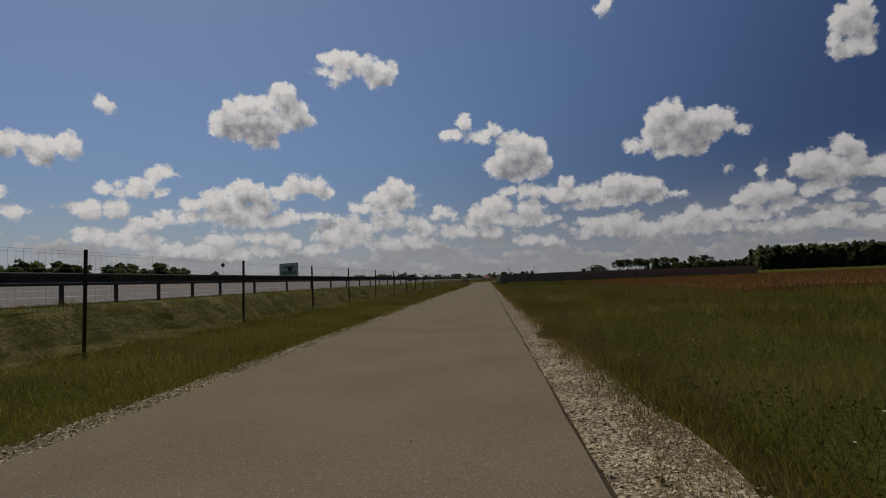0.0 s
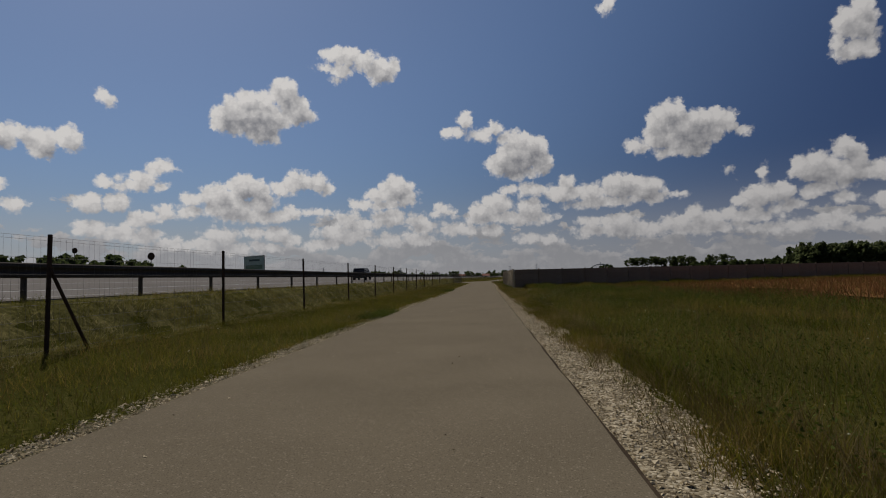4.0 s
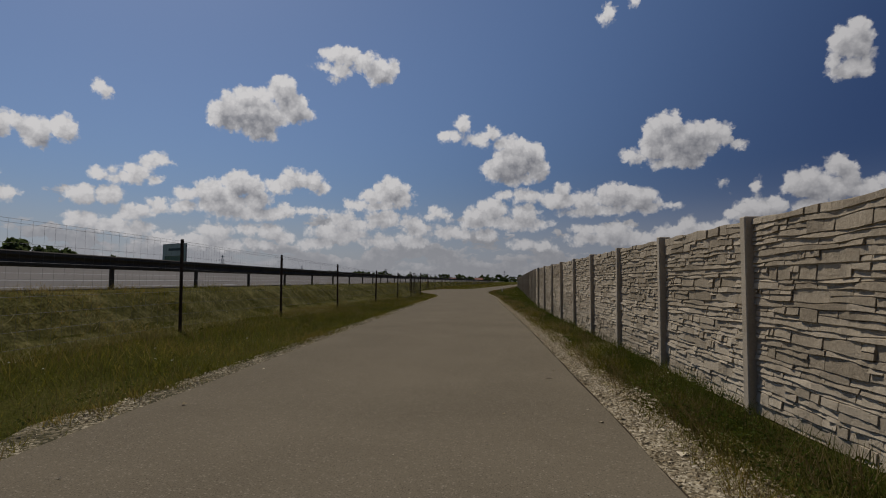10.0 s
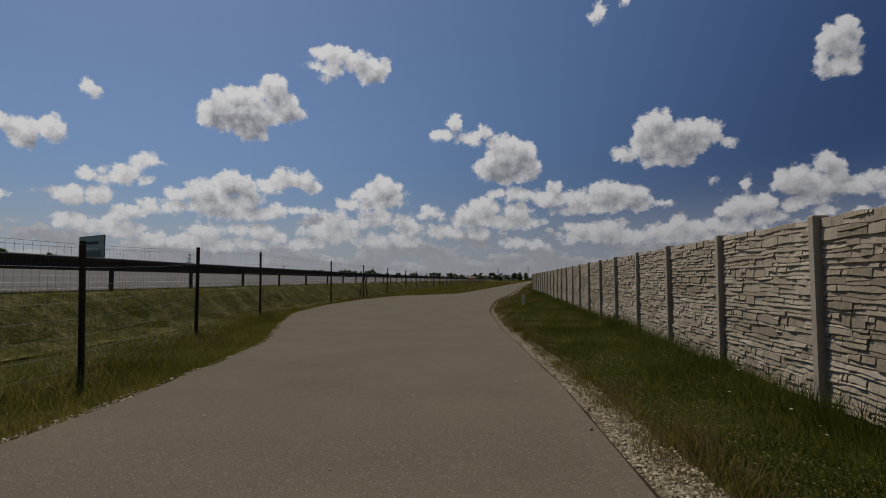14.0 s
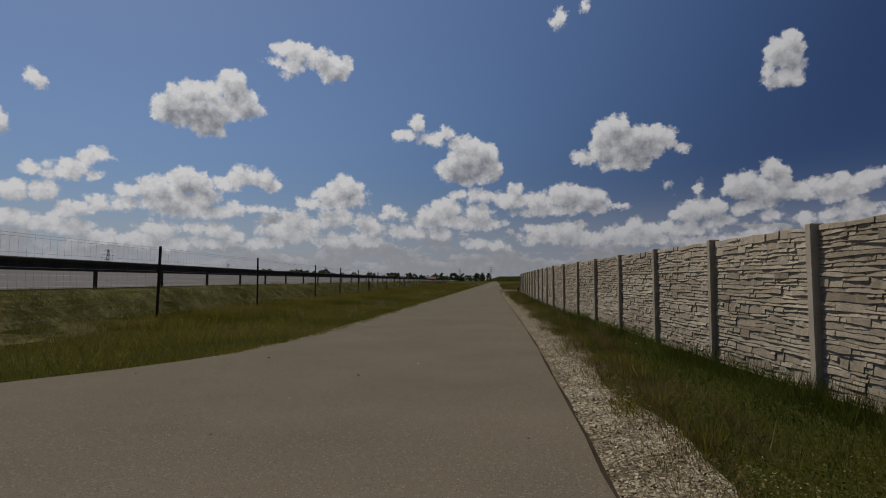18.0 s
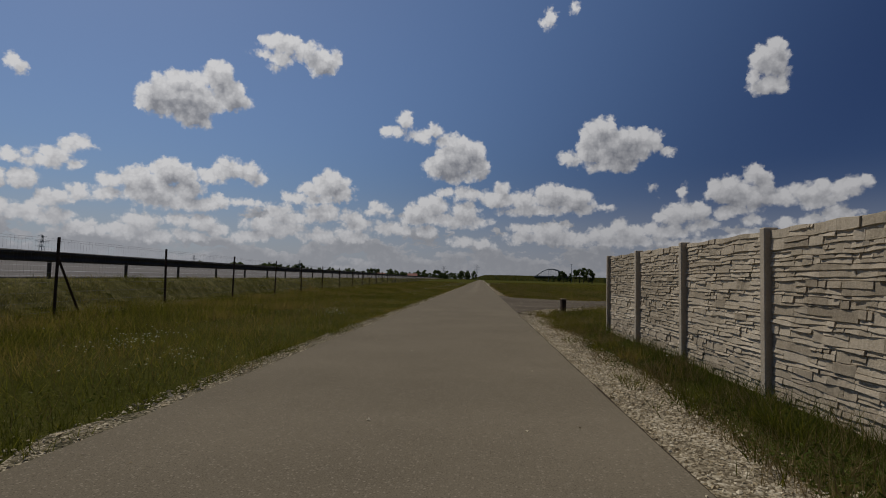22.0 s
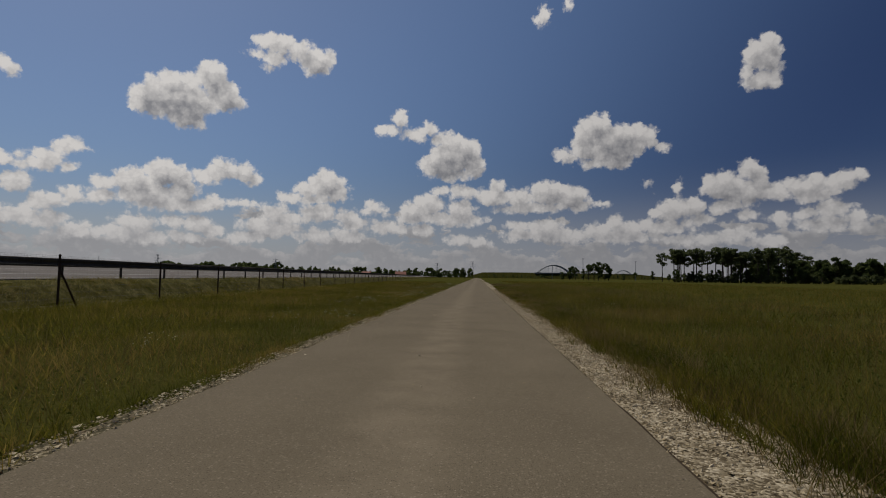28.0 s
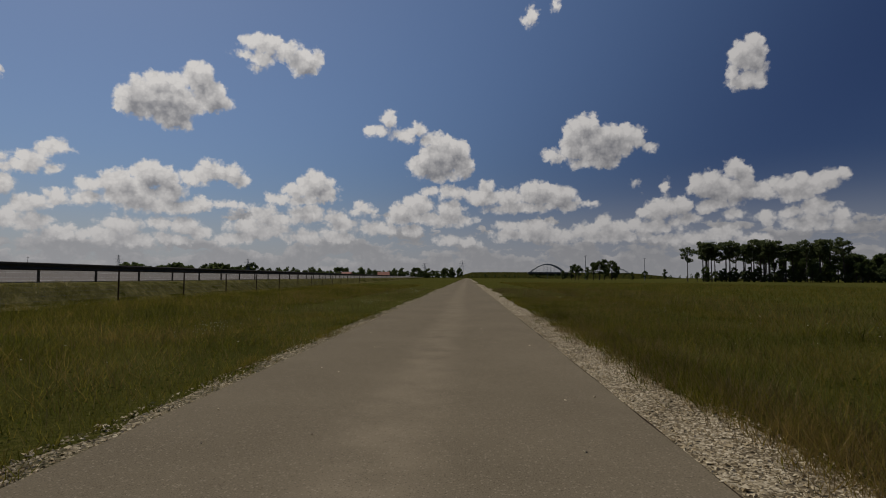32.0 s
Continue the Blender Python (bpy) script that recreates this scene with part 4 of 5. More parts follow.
def clear_of_roads(x, y):
    """Keeps what lies off the asphalt, the wall and the turning."""
    off = (x > path_right(y) + 0.02) | (x < path_left(y) - 0.02)
    near_edge = np.interp(x, [1.5, 2.7, 3.3, 3.95, 4.6, 5.6, 7.9, 12.0, 16.8, 60], [277, 279.0, 281.4, 282.6, 283.6, 285.2, 288.8, 291.2, 295.2, 324.0])
    far_edge = np.interp(x, [1.5, 1.7, 3.1, 4.7, 7.0, 10.9, 15.3, 32, 60], [303, 302.2, 299.6, 297.0, 296.0, 297.7, 301.2, 311.0, 329.5])
    turning = (x > 1.4) & (x < 60) & (y > near_edge) & (y < far_edge) & ((y > 281) | (x > 2.7))
    wall = (y > CORNER[1] - 0.3) & (y < WALL_END[1] + 0.3) & (np.abs(x - wall_line(y)) < 0.13)
    return off & ~turning & ~wall & ~in_sorrel(x, y)[2]


def grow(name, seed, n, y0, y1, a, b, tall, wide, mat, label, lean=0.35, bias=1.0, gaps=0.0, scale=1.0, jitter=0.35):
    """Grass between two lines, in patches, lower towards the path."""
    rng = np.random.default_rng(seed)
    x, y = scatter(rng, n, y0, y1, a, b, bias)
    keep = clear_of_roads(x, y) & (patchy(x, y, scale) + rng.uniform(-jitter, jitter, n) > gaps)
    x, y = x[keep], y[keep]
    off = np.minimum(np.abs(x - path_right(y)), np.abs(x - path_left(y)))
    t = tall * (0.65 + 0.7 * patchy(x, y, 0.6 * scale)) * np.clip(0.45 + 0.3 * (off - 0.6), 0.45, 1.0)
    return blades(name, rng, x, y, t, wide, mat, label, lean)


R0 = lambda y: path_right(y) + 0.8 * verge_right(y)
L0 = lambda y: path_left(y) - 1.05 * verge_left(y)
edge_r, edge_l = lambda y: path_right(y) + 0.12, lambda y: path_left(y) - 0.1
# beside the wall: short green grass between the verge and the panels
grow("grass", 1, 220000, 107, 273, lambda y: wall_line(y) - 0.1, R0, 0.16, 0.011, M["grass_green"], "short green grass at the foot of the concrete fence", 0.4, 1.0, 0.22)
grow("grass", 19, 90000, 106, 215, lambda y: path_right(y) + 0.55 * verge_right(y), lambda y: wall_line(y) - 0.45, 0.20, 0.009, M["grass"], "yellowish grass between the gravel and the concrete fence", 0.6, 1.1, 0.40, 2.4, 0.2)
grow("grass", 2, 50000, 107, 273, lambda y: wall_line(y) - 0.16, lambda y: wall_line(y) - 0.75, 0.38, 0.012, M["grass_green"], "taller grass against the concrete fence", 0.4, 1.3, 0.35)
# sparse tufts in the gravel
grow("grass", 3, 50000, -20, 440, edge_r, lambda y: path_right(y) + 1.5, 0.10, 0.010, M["straw"], "dry tufts of grass in the gravel verge", 0.6, 0.8, 0.55, 2.2)
grow("grass", 4, 50000, -20, 440, edge_l, lambda y: path_left(y) - 1.0, 0.10, 0.010, M["straw"], "dry tufts of grass in the gravel verge", 0.6, 0.8, 0.5, 2.2)
# meadow on the right before and after the wall
grow("grass", 5, 110000, -20, 106, R0, lambda y: path_right(y) + 9, 0.34, 0.009, M["grass"], "tall meadow grass beside the path", 0.6, 1.5, 0.12)
grow("grass", 6, 150000, -20, 118, lambda y: path_right(y) + 7, lambda y: path_right(y) + 45, 0.36, 0.026, M["grass"], "tall meadow grass", 0.6, 1.3, 0.1)
grow("grass", 7, 200000, 272, 410, R0, lambda y: path_right(y) + 9, 0.32, 0.009, M["grass"], "tall meadow grass beside the path", 0.6, 1.5, 0.12)
grow("grass", 8, 120000, 262, 520, lambda y: path_right(y) + 7, lambda y: path_right(y) + 60, 0.40, 0.030, M["grass"], "meadow grass", 0.6, 1.4, 0.1)
# meadow on the left up to the wildlife fence
grow("grass", 9, 380000, -18, 392, L0, lambda y: np.maximum(fence_line(y) - 0.3, path_left(y) - 6), 0.28, 0.010, M["grass"], "meadow grass between the path and the wire fence", 0.65, 1.3, 0.12)
grow("grass", 10, 190000, 225, 470, lambda y: path_left(y) - 5, lambda y: fence_line(y) - 0.5, 0.36, 0.017, M["grass"], "tall meadow grass in front of the wire fence", 0.6, 1.0, 0.1)
grow("grass", 11, 260000, -20, 400, lambda y: fence_line(y) + 0.5, lambda y: rail_line(y) + 0.45, 0.20, 0.014, M["straw"], "dry straw-coloured grass clumps on the motorway bank", 0.9, 1.2, 0.55, 2.7, 0.07)
grow("grass", 12, 200000, -20, 400, lambda y: fence_line(y) + 0.4, lambda y: rail_line(y) + 0.5, 0.26, 0.013, M["grass"], "green tussocks on the motorway bank", 0.8, 1.0, 0.50, 1.9, 0.10)


grow("grass", 13, 70000, -20, 107, lambda y: path_right(y) + 1.0, lambda y: path_right(y) + 16, 0.50, 0.007, M["seed"], "ripe brownish grass heads in the meadow", 0.3, 1.3, 0.34, 0.8)
grow("grass", 14, 110000, -20, 440, lambda y: path_left(y) - 0.8, lambda y: np.maximum(fence_line(y) - 0.3, path_left(y) - 11), 0.44, 0.007, M["seed"], "ripe brownish grass heads between the path and the wire fence", 0.35, 1.2, 0.42, 0.8)
grow("grass", 15, 80000, 275, 440, lambda y: path_right(y) + 1.2, lambda y: path_right(y) + 16, 0.50, 0.007, M["seed"], "ripe brownish grass heads in the meadow", 0.3, 1.3, 0.34, 0.8)
# tufts that spread over the outer half of the gravel
grow("grass", 16, 300000, -18, 392, lambda y: path_right(y) + 0.4 * verge_right(y), lambda y: path_right(y) + 1.5 * verge_right(y), 0.40, 0.013, M["grass"], "low green tufts in the gravel", 0.6, 0.7, 0.64, 5.5, 0.04)
grow("grass", 17, 160000, -18, 392, lambda y: path_left(y) - 0.3 * verge_left(y), lambda y: path_left(y) - 1.7 * verge_left(y), 0.36, 0.012, M["grass"], "low green tufts in the gravel", 0.6, 0.7, 0.60, 5.0, 0.06)
grow("grass", 18, 260000, -18, 392, lambda y: path_right(y) + 0.45 * verge_right(y), lambda y: path_right(y) + 1.9 * verge_right(y), 0.42, 0.009, M["seed"], "dry brown tufts in the gravel", 0.5, 0.8, 0.57, 4.3, 0.07)

# ragged edge where the meadow meets the stones
for k, (y0, y1) in enumerate(((-18, 107), (272, 392))):
    grow("grass", 70 + k, 70000, y0, y1, lambda y: path_right(y) + 0.7 * verge_right(y), lambda y: path_right(y) + 1.7 * verge_right(y), 0.34, 0.010, M["grass"], "meadow grass spreading into the gravel", 0.5, 0.8, 0.30, 3.0)
    grow("grass", 72 + k, 45000, y0, y1, lambda y: path_right(y) + 0.6 * verge_right(y), lambda y: path_right(y) + 1.5 * verge_right(y), 0.30, 0.008, M["seed"], "dry brown grass at the edge of the gravel", 0.5, 1.0, 0.42, 3.6)
grow("grass", 74, 60000, 107, 273, lambda y: path_right(y) + 0.65 * verge_right(y), lambda y: path_right(y) + 1.25 * verge_right(y), 0.24, 0.009, M["seed"], "dry brown grass at the edge of the gravel", 0.5, 1.0, 0.42, 3.6)


def herbs(name, seed, n, y0, y1, a, b, tall, leaf, mat, label, bias=1.0, scale=0.8, gaps=0.5):
    """Small leaves of clover, yarrow and other herbs, thick in some patches and missing in others."""
    rng = np.random.default_rng(seed)
    x, y = scatter(rng, n, y0, y1, a, b, bias)
    lush = patchy(x, y, scale)
    keep = clear_of_roads(x, y) & (x > rail_line(y) + 0.5) & (lush + rng.uniform(-0.12, 0.12, n) > gaps)
    x, y, lush = x[keep], y[keep], lush[keep]
    k = len(x)
    z = level(x, y) + tall * (0.25 + 1.3 * np.clip(lush - gaps, 0, 0.6)) * rng.uniform(0.15, 1.0, k)
    p = np.stack([x, y, z], 1)
    u, w = rng.normal(size=(k, 3)), rng.normal(size=(k, 3))
    u[:, 2] *= 0.5
    u /= np.linalg.norm(u, axis=1)[:, None]
    w -= u * (w * u).sum(1)[:, None]
    w /= np.linalg.norm(w, axis=1)[:, None]
    r = leaf * rng.uniform(0.5, 1.4, k)[:, None]
    v = np.stack([p - u * r, p + w * r * 0.45, p + u * r, p - w * r * 0.45], 1)
    tagged(new(name, raw_mesh(name, v.reshape(-1, 3), np.arange(k)[:, None] * 4 + [0, 1, 2, 3], mat)), label, "herbs", kind="stuff")


MEADOW_LEFT = lambda y: np.maximum(fence_line(y) - 0.3, path_left(y) - 9)
herbs("herbs", 81, 150000, -18, 392, lambda y: path_left(y) - 0.8, MEADOW_LEFT, 0.40, 0.020, M["herb"], "patches of low leafy herbs in the meadow", 1.2)
herbs("herbs", 82, 120000, -18, 106, lambda y: path_right(y) + 1.3, lambda y: path_right(y) + 14, 0.60, 0.024, M["herb"], "patches of tall leafy weeds in the meadow", 1.3, 0.5, 0.46)
herbs("herbs", 83, 90000, 286, 400, lambda y: path_right(y) + 1.3, lambda y: path_right(y) + 12, 0.45, 0.022, M["herb"], "patches of leafy herbs in the meadow", 1.3, 0.5)
herbs("herbs", 84, 130000, 107, 276, lambda y: path_right(y) + 0.7, lambda y: wall_line(y) - 0.15, 0.26, 0.018, M["herb"], "low leafy herbs at the foot of the concrete fence", 1.0, 1.1, 0.45)
herbs("herbs", 87, 60000, 268, 300, lambda y: path_right(y) + 1.5, lambda y: path_right(y) + 18, 0.24, 0.022, M["herb"], "short dark green growth at the turning", 1.0, 1.1, 0.36)
herbs("dry_herbs", 89, 110000, 106, 215, lambda y: path_right(y) + 0.45 * verge_right(y), lambda y: wall_line(y) - 0.35, 0.20, 0.012, M["straw"], "dry straw and seed heads between the gravel and the concrete fence", 1.2, 2.6, 0.46)
herbs("weeds", 88, 70000, 66, 105, lambda y: path_right(y) + 3.6, lambda y: path_right(y) + 15, 0.85, 0.026, M["herb"], "tall dark leafy weeds in front of the grey fence", 1.0, 0.6, 0.34)
herbs("dry_herbs", 85, 90000, -18, 392, lambda y: path_left(y) - 0.3, MEADOW_LEFT, 0.44, 0.010, M["straw"], "dry seed heads scattered in the meadow", 1.2, 1.3, 0.52)
herbs("dry_herbs", 86, 50000, -18, 106, lambda y: path_right(y) + 0.6, lambda y: path_right(y) + 10, 0.46, 0.010, M["straw"], "dry seed heads scattered in the meadow", 1.4, 1.3, 0.52)


def sorrel_field():
    """A patch of reddish sorrel in front of the return wall."""
    rng = np.random.default_rng(21)
    n = 230000
    x, y = 22 + 128 * rng.uniform(0, 1, n) ** 1.6, rng.uniform(20, CORNER[1] + 75, n)
    keep = in_sorrel(x, y)[2]
    ob = blades("sorrel", rng, x[keep], y[keep], 0.5, 0.065, M["sorrel_grass"], "reddish flowering sorrel in the meadow", 0.3)
    ob["category"] = "plants"
    bm = B()
    rows = []
    for i in range(40):
        gx = 37 + 2.9 * i
        top = CORNER[1] + (gx - CORNER[0]) * 0.547 - 2.2
        near = 33 + 3.5 * math.sin(0.31 * gx) + 2 * math.sin(1.3 * gx)
        rows.append([bm.verts.new((gx - 0.25 * j + 1.5 * math.sin(0.9 * j), near + (top - near) * j / 24, 0.03)) for j in range(25)])
    for r, q in zip(rows, rows[1:]):
        for j in range(24):
            bm.faces.new((r[j], q[j], q[j + 1], r[j + 1]))
    for v in bm.verts:
        v.co.z += 0.04 * noise.noise(v.co * 0.3)
    tagged(mesh_object("sorrel_ground", bm, M["sorrel"]), "reddish brown ground growth in the meadow", "ground", kind="structure")


sorrel_field()


def bloom(name, rng, x, y, r0, r1, z0, z1, label):
    """Small flat flower heads."""
    n = len(x)
    z = level(x, y) + rng.uniform(z0, z1, n)
    r = rng.uniform(r0, r1, n)
    v, a0 = np.empty((n, 5, 3)), rng.uniform(0, 6, n)
    for k in range(4):
        v[:, k] = np.stack([x + r * np.cos(a0 + k * np.pi / 2), y + r * np.sin(a0 + k * np.pi / 2), z + rng.uniform(0, 0.008, n)], 1)
    v[:, 4] = np.stack([x, y, z + 0.012], 1)
    i = np.arange(n)[:, None] * 5
    f = np.concatenate([i + [k, (k + 1) % 4, 4] for k in range(4)])
    tagged(new(name, raw_mesh(name, v.reshape(-1, 3), f, M["flower"])), label, "flowers", kind="stuff")


def weeds():
    """Lush weeds along the foot of the return fence."""
    rng = np.random.default_rng(24)
    n = 60000
    along, out = 1.0 + 58 * rng.uniform(0, 1, n) ** 1.3, 0.15 + 3.2 * rng.uniform(0, 1, n) ** 1.6
    x, y = CORNER[0] + 0.877 * along + 0.48 * out, CORNER[1] + 0.48 * along - 0.877 * out
    ok = x > path_right(y) + 1.6
    x, y = x[ok], y[ok]
    blades("weeds", rng, x, y, 0.62 * (0.55 + 0.8 * patchy(x, y, 1.3)), 0.018, M["grass"], "lush green weeds along the grey fence", 0.4)


weeds()


def flowers():
    rng = np.random.default_rng(31)
    xs, ys = [], []
    for y0, y1, a, b, n in ((-16, 100, lambda y: path_right(y) + 1.2, lambda y: path_right(y) + 7, 450), (-16, 430, lambda y: path_left(y) - 1.0, lambda y: path_left(y) - 7, 1500), (280, 430, lambda y: path_right(y) + 1.5, lambda y: path_right(y) + 8, 700), (110, 270, lambda y: path_right(y) + 1, lambda y: wall_line(y) - 0.3, 200)):
        x, y = scatter(rng, n, y0, y1, a, b)
        keep = clear_of_roads(x, y) & (x > fence_line(y)) & (patchy(x, y, 0.7) > 0.5)
        xs.append(x[keep])
        ys.append(y[keep])
    x, y = np.concatenate(xs), np.concatenate(ys)
    bloom("wild_flowers", rng, x, y, 0.010, 0.024, 0.2, 0.42, "small white wild flowers in the meadow")


flowers()


def lumps(name, rng, x, y, z, label):
    """Broken limestone: little five-cornered lumps."""
    n = len(x)
    r = rng.gamma(2.4, 0.0034, n) + 0.005
    a0 = rng.uniform(0, 6.3, n)
    v = np.empty((n, 4, 3))
    for k in range(3):
        q = r * rng.uniform(0.7, 1.6, n)
        v[:, k] = np.stack([x + q * np.cos(a0 + k * 2.09), y + q * np.sin(a0 + k * 2.09), z - 0.006 + rng.uniform(0, 0.5, n) * r], 1)
    v[:, 3] = np.stack([x + rng.normal(0, 0.5, n) * r, y + rng.normal(0, 0.5, n) * r, z + r * rng.uniform(0.4, 0.85, n)], 1)
    i = np.arange(n)[:, None] * 4
    f = np.concatenate([i + [k, (k + 1) % 3, 3] for k in range(3)])
    tagged(new(name, raw_mesh(name, v.reshape(-1, 3), f, M["stone"])), label, "gravel", kind="stuff")


def chips(name, seed, n, y0, y1, inner, outer, label, bare=0.22):
    """Broken limestone: little five-cornered lumps."""
    rng = np.random.default_rng(seed)
    x, y = scatter(rng, n, y0, y1, inner, outer, 1.1)
    keep = clear_of_roads(x, y) & (patchy(x, y, 1.6) + rng.uniform(-0.4, 0.4, n) > bare)
    x, y = x[keep], y[keep]
    lumps(name, rng, x, y, -0.058, label)


chips("gravel", 41, 280000, -15, 392, lambda y: path_right(y) + 0.045, lambda y: path_right(y) + 1.08 * verge_right(y), "pale broken limestone gravel beside the path")
chips("gravel", 42, 180000, -15, 392, lambda y: path_left(y) + 0.02, lambda y: path_left(y) - 1.25 * verge_left(y), "pale broken limestone gravel beside the path", 0.42)


def gravel_fan(seed, n, road_edge, grass_edge, label):
    """Crushed stone between the edge of the turning and the grass."""
    rng = np.random.default_rng(seed)
    a, b = np.array(road_edge), np.array(grass_edge)
    bm = B()
    rows = [[bm.verts.new((*(p + (q - p) * f), -0.022)) for f in (-0.05, 0.35, 0.7, 1.15)] for p, q in zip(a, b)]
    for r, q in zip(rows, rows[1:]):
        for j in range(3):
            bm.faces.new((r[j], q[j], q[j + 1], r[j + 1]))
    bmesh.ops.recalc_face_normals(bm, faces=bm.faces[:])
    if sum(f.normal.z for f in bm.faces) < 0:
        bmesh.ops.reverse_faces(bm, faces=bm.faces[:])
    tagged(mesh_object("verge", bm, M["verge"]), label, "verge", kind="structure")
    k = rng.integers(0, len(a) - 1, n)
    u, f = rng.uniform(0, 1, n)[:, None], (rng.uniform(0, 1, n) ** 1.15)[:, None]
    p = a[k] + (a[k + 1] - a[k]) * u
    q = b[k] + (b[k + 1] - b[k]) * u
    p = p + (q - p) * (1.1 * f - 0.06)
    lumps("gravel", rng, p[:, 0], p[:, 1], -0.018, "pale broken limestone at the turning")


gravel_fan(51, 16000, [(1.52, 280.3), (2.24, 282.3), (2.97, 283.5), (3.66, 284.6), (4.85, 286.2), (7.4, 289.6), (11.6, 292.0), (16.4, 295.9)], [(2.7, 279.0), (3.3, 281.4), (3.95, 282.6), (4.6, 283.6), (5.6, 285.2), (7.9, 288.8), (12.0, 291.2), (16.8, 295.2)], "crushed stone round the corner of the turning")
gravel_fan(52, 9000, [(1.5, 297.4), (2.25, 295.2), (3.8, 294.5), (5.95, 294.3), (10.5, 296.9), (15.2, 300.6)], [(1.64, 302.2), (2.8, 299.4), (4.4, 297.2), (6.7, 296.2), (10.8, 297.8), (15.27, 301.3)], "crushed stone on the far side of the turning")


def loose_stones():
    """Single stones that lie on the asphalt, most of them near its edges and on the turning."""
    rng = np.random.default_rng(57)
    y = rng.uniform(-18, 420, 1100)
    f = rng.uniform(0, 1, 1100)
    f = np.where(rng.uniform(0, 1, 1100) < 0.75, 1 - f ** 2.5 * 0.5, f)
    x = path_left(y) + (path_right(y) - path_left(y)) * np.where(rng.uniform(0, 1, 1100) < 0.6, f, 1 - f)
    u, v = rng.uniform(0, 1, 170), rng.uniform(0, 1, 170)
    tx = 1.6 + 11 * u * u
    ty = np.interp(tx, [1.5, 4.85, 7.4, 12.6], [281.5, 286.6, 290.0, 293.0]) + v * np.interp(tx, [1.5, 4, 13], [13, 7.5, 4.0])
    lumps("loose_stones", rng, np.concatenate([x, tx]), np.concatenate([y, ty]), 0.006, "loose pale stones lying on the asphalt")


loose_stones()


def chamomile():
    """Clumps of white flowers near the path."""
    rng = np.random.default_rng(61)
    spots = [(-5.5, 240.2), (-5.9, 241.0), (-5.0, 242.6), (-6.4, 355.2), (-6.9, 357.8), (27.9, 8.4), (28.4, 9.6), (29.3, 7.2)]
    for y in rng.uniform(226, 430, 40):
        spots.append((float(path_left(y)) - rng.uniform(1.0, 3.4), y))
    for y in rng.uniform(-10, 100, 7):
        spots.append((float(path_right(y)) + rng.uniform(1.8, 4.5), y))
    xs, ys = [], []
    for cx, cy in spots:
        k = int(rng.integers(14, 60))
        xs.append(cx + rng.normal(0, 0.22, k))
        ys.append(cy + rng.normal(0, 0.6, k))
    bloom("chamomile", rng, np.concatenate(xs), np.concatenate(ys), 0.010, 0.020, 0.14, 0.36, "clumps of white chamomile beside the path")


chamomile()


def poppy(x, y):
    """A single red poppy."""
    p = thing("poppy", pose(x, y, float(level(x, y))), "single red poppy in the meadow grass", "flower")
    part("stem", rod(B(), (0, 0, 0), (0.02, 0.01, 0.34), 0.003, 0.002, 5), M["herb"], p)
    for k in range(4):
        a = k * math.tau / 4 + 0.3
        bm = B()
        mid = [bm.verts.new((0.02 + r * math.cos(a + d), 0.01 + r * math.sin(a + d), z)) for r, d, z in ((0.004, 0, 0.335), (0.035, -0.7, 0.352), (0.046, 0, 0.362), (0.035, 0.7, 0.352))]
        bm.faces.new(mid)
        part("petal", bm, M["red"], p)


poppy(13.83, 27.87)


def clods(cx, cy, seed):
    """A dark mound of weeds and turf that hangs over the edge of the asphalt."""
    rng = np.random.default_rng(seed)
    k = 5000
    x, y = cx + rng.normal(0, 0.42, k), cy + rng.normal(0, 1.5, k)
    keep = x < path_left(y) + 0.05
    x, y = x[keep], y[keep]
    k = len(x)
    p = np.stack([x, y, -0.04 + np.abs(rng.normal(0, 0.09, k))], 1)
    u, w = rng.normal(size=(k, 3)), rng.normal(size=(k, 3))
    u /= np.linalg.norm(u, axis=1)[:, None]
    w /= np.linalg.norm(w, axis=1)[:, None]
    r = 0.028 * rng.uniform(0.4, 1.4, k)[:, None]
    v = np.stack([p - u * r, p + w * r * 0.5, p + u * r, p - w * r * 0.5], 1)
    tagged(new("weed_mound", raw_mesh("weed_mound", v.reshape(-1, 3), np.arange(k)[:, None] * 4 + [0, 1, 2, 3], M["herb"])), "dark mound of weeds at the edge of the path", "weeds", kind="stuff")


clods(float(path_left(65.8)) - 0.35, 65.8, 5)
clods(float(path_left(104.5)) - 0.35, 104.5, 6)


def road_patch(x, y, sx, sy, mat, label):
    """A thin uneven patch on the asphalt."""
    rng = random.Random(int(y))
    bm = B()
    ring = [bm.verts.new((sx * math.cos(a) * rng.uniform(0.75, 1.1), sy * math.sin(a) * rng.uniform(0.75, 1.1), 0.0)) for a in [k * math.tau / 11 for k in range(11)]]
    top = bm.verts.new((0, 0, 0.006))
    for k in range(11):
        bm.faces.new((ring[k], ring[(k + 1) % 11], top))
    ob = mesh_object("road_patch", bm, M[mat])
    ob.location = (x, y, 0.004)
    tagged(ob, label, "patch", kind="structure")


road_patch(13.68, 71.7, 0.24, 0.12, "asphalt_dark", "dark tar patch on the path")
road_patch(9.37, 127.1, 0.06, 0.05, "asphalt_dark", "dark spot on the path")
road_patch(-1.24, 351.4, 0.028, 0.05, "white", "small whitish splash on the path")
road_patch(-1.12, 351.6, 0.018, 0.03, "white", "small whitish splash on the path")


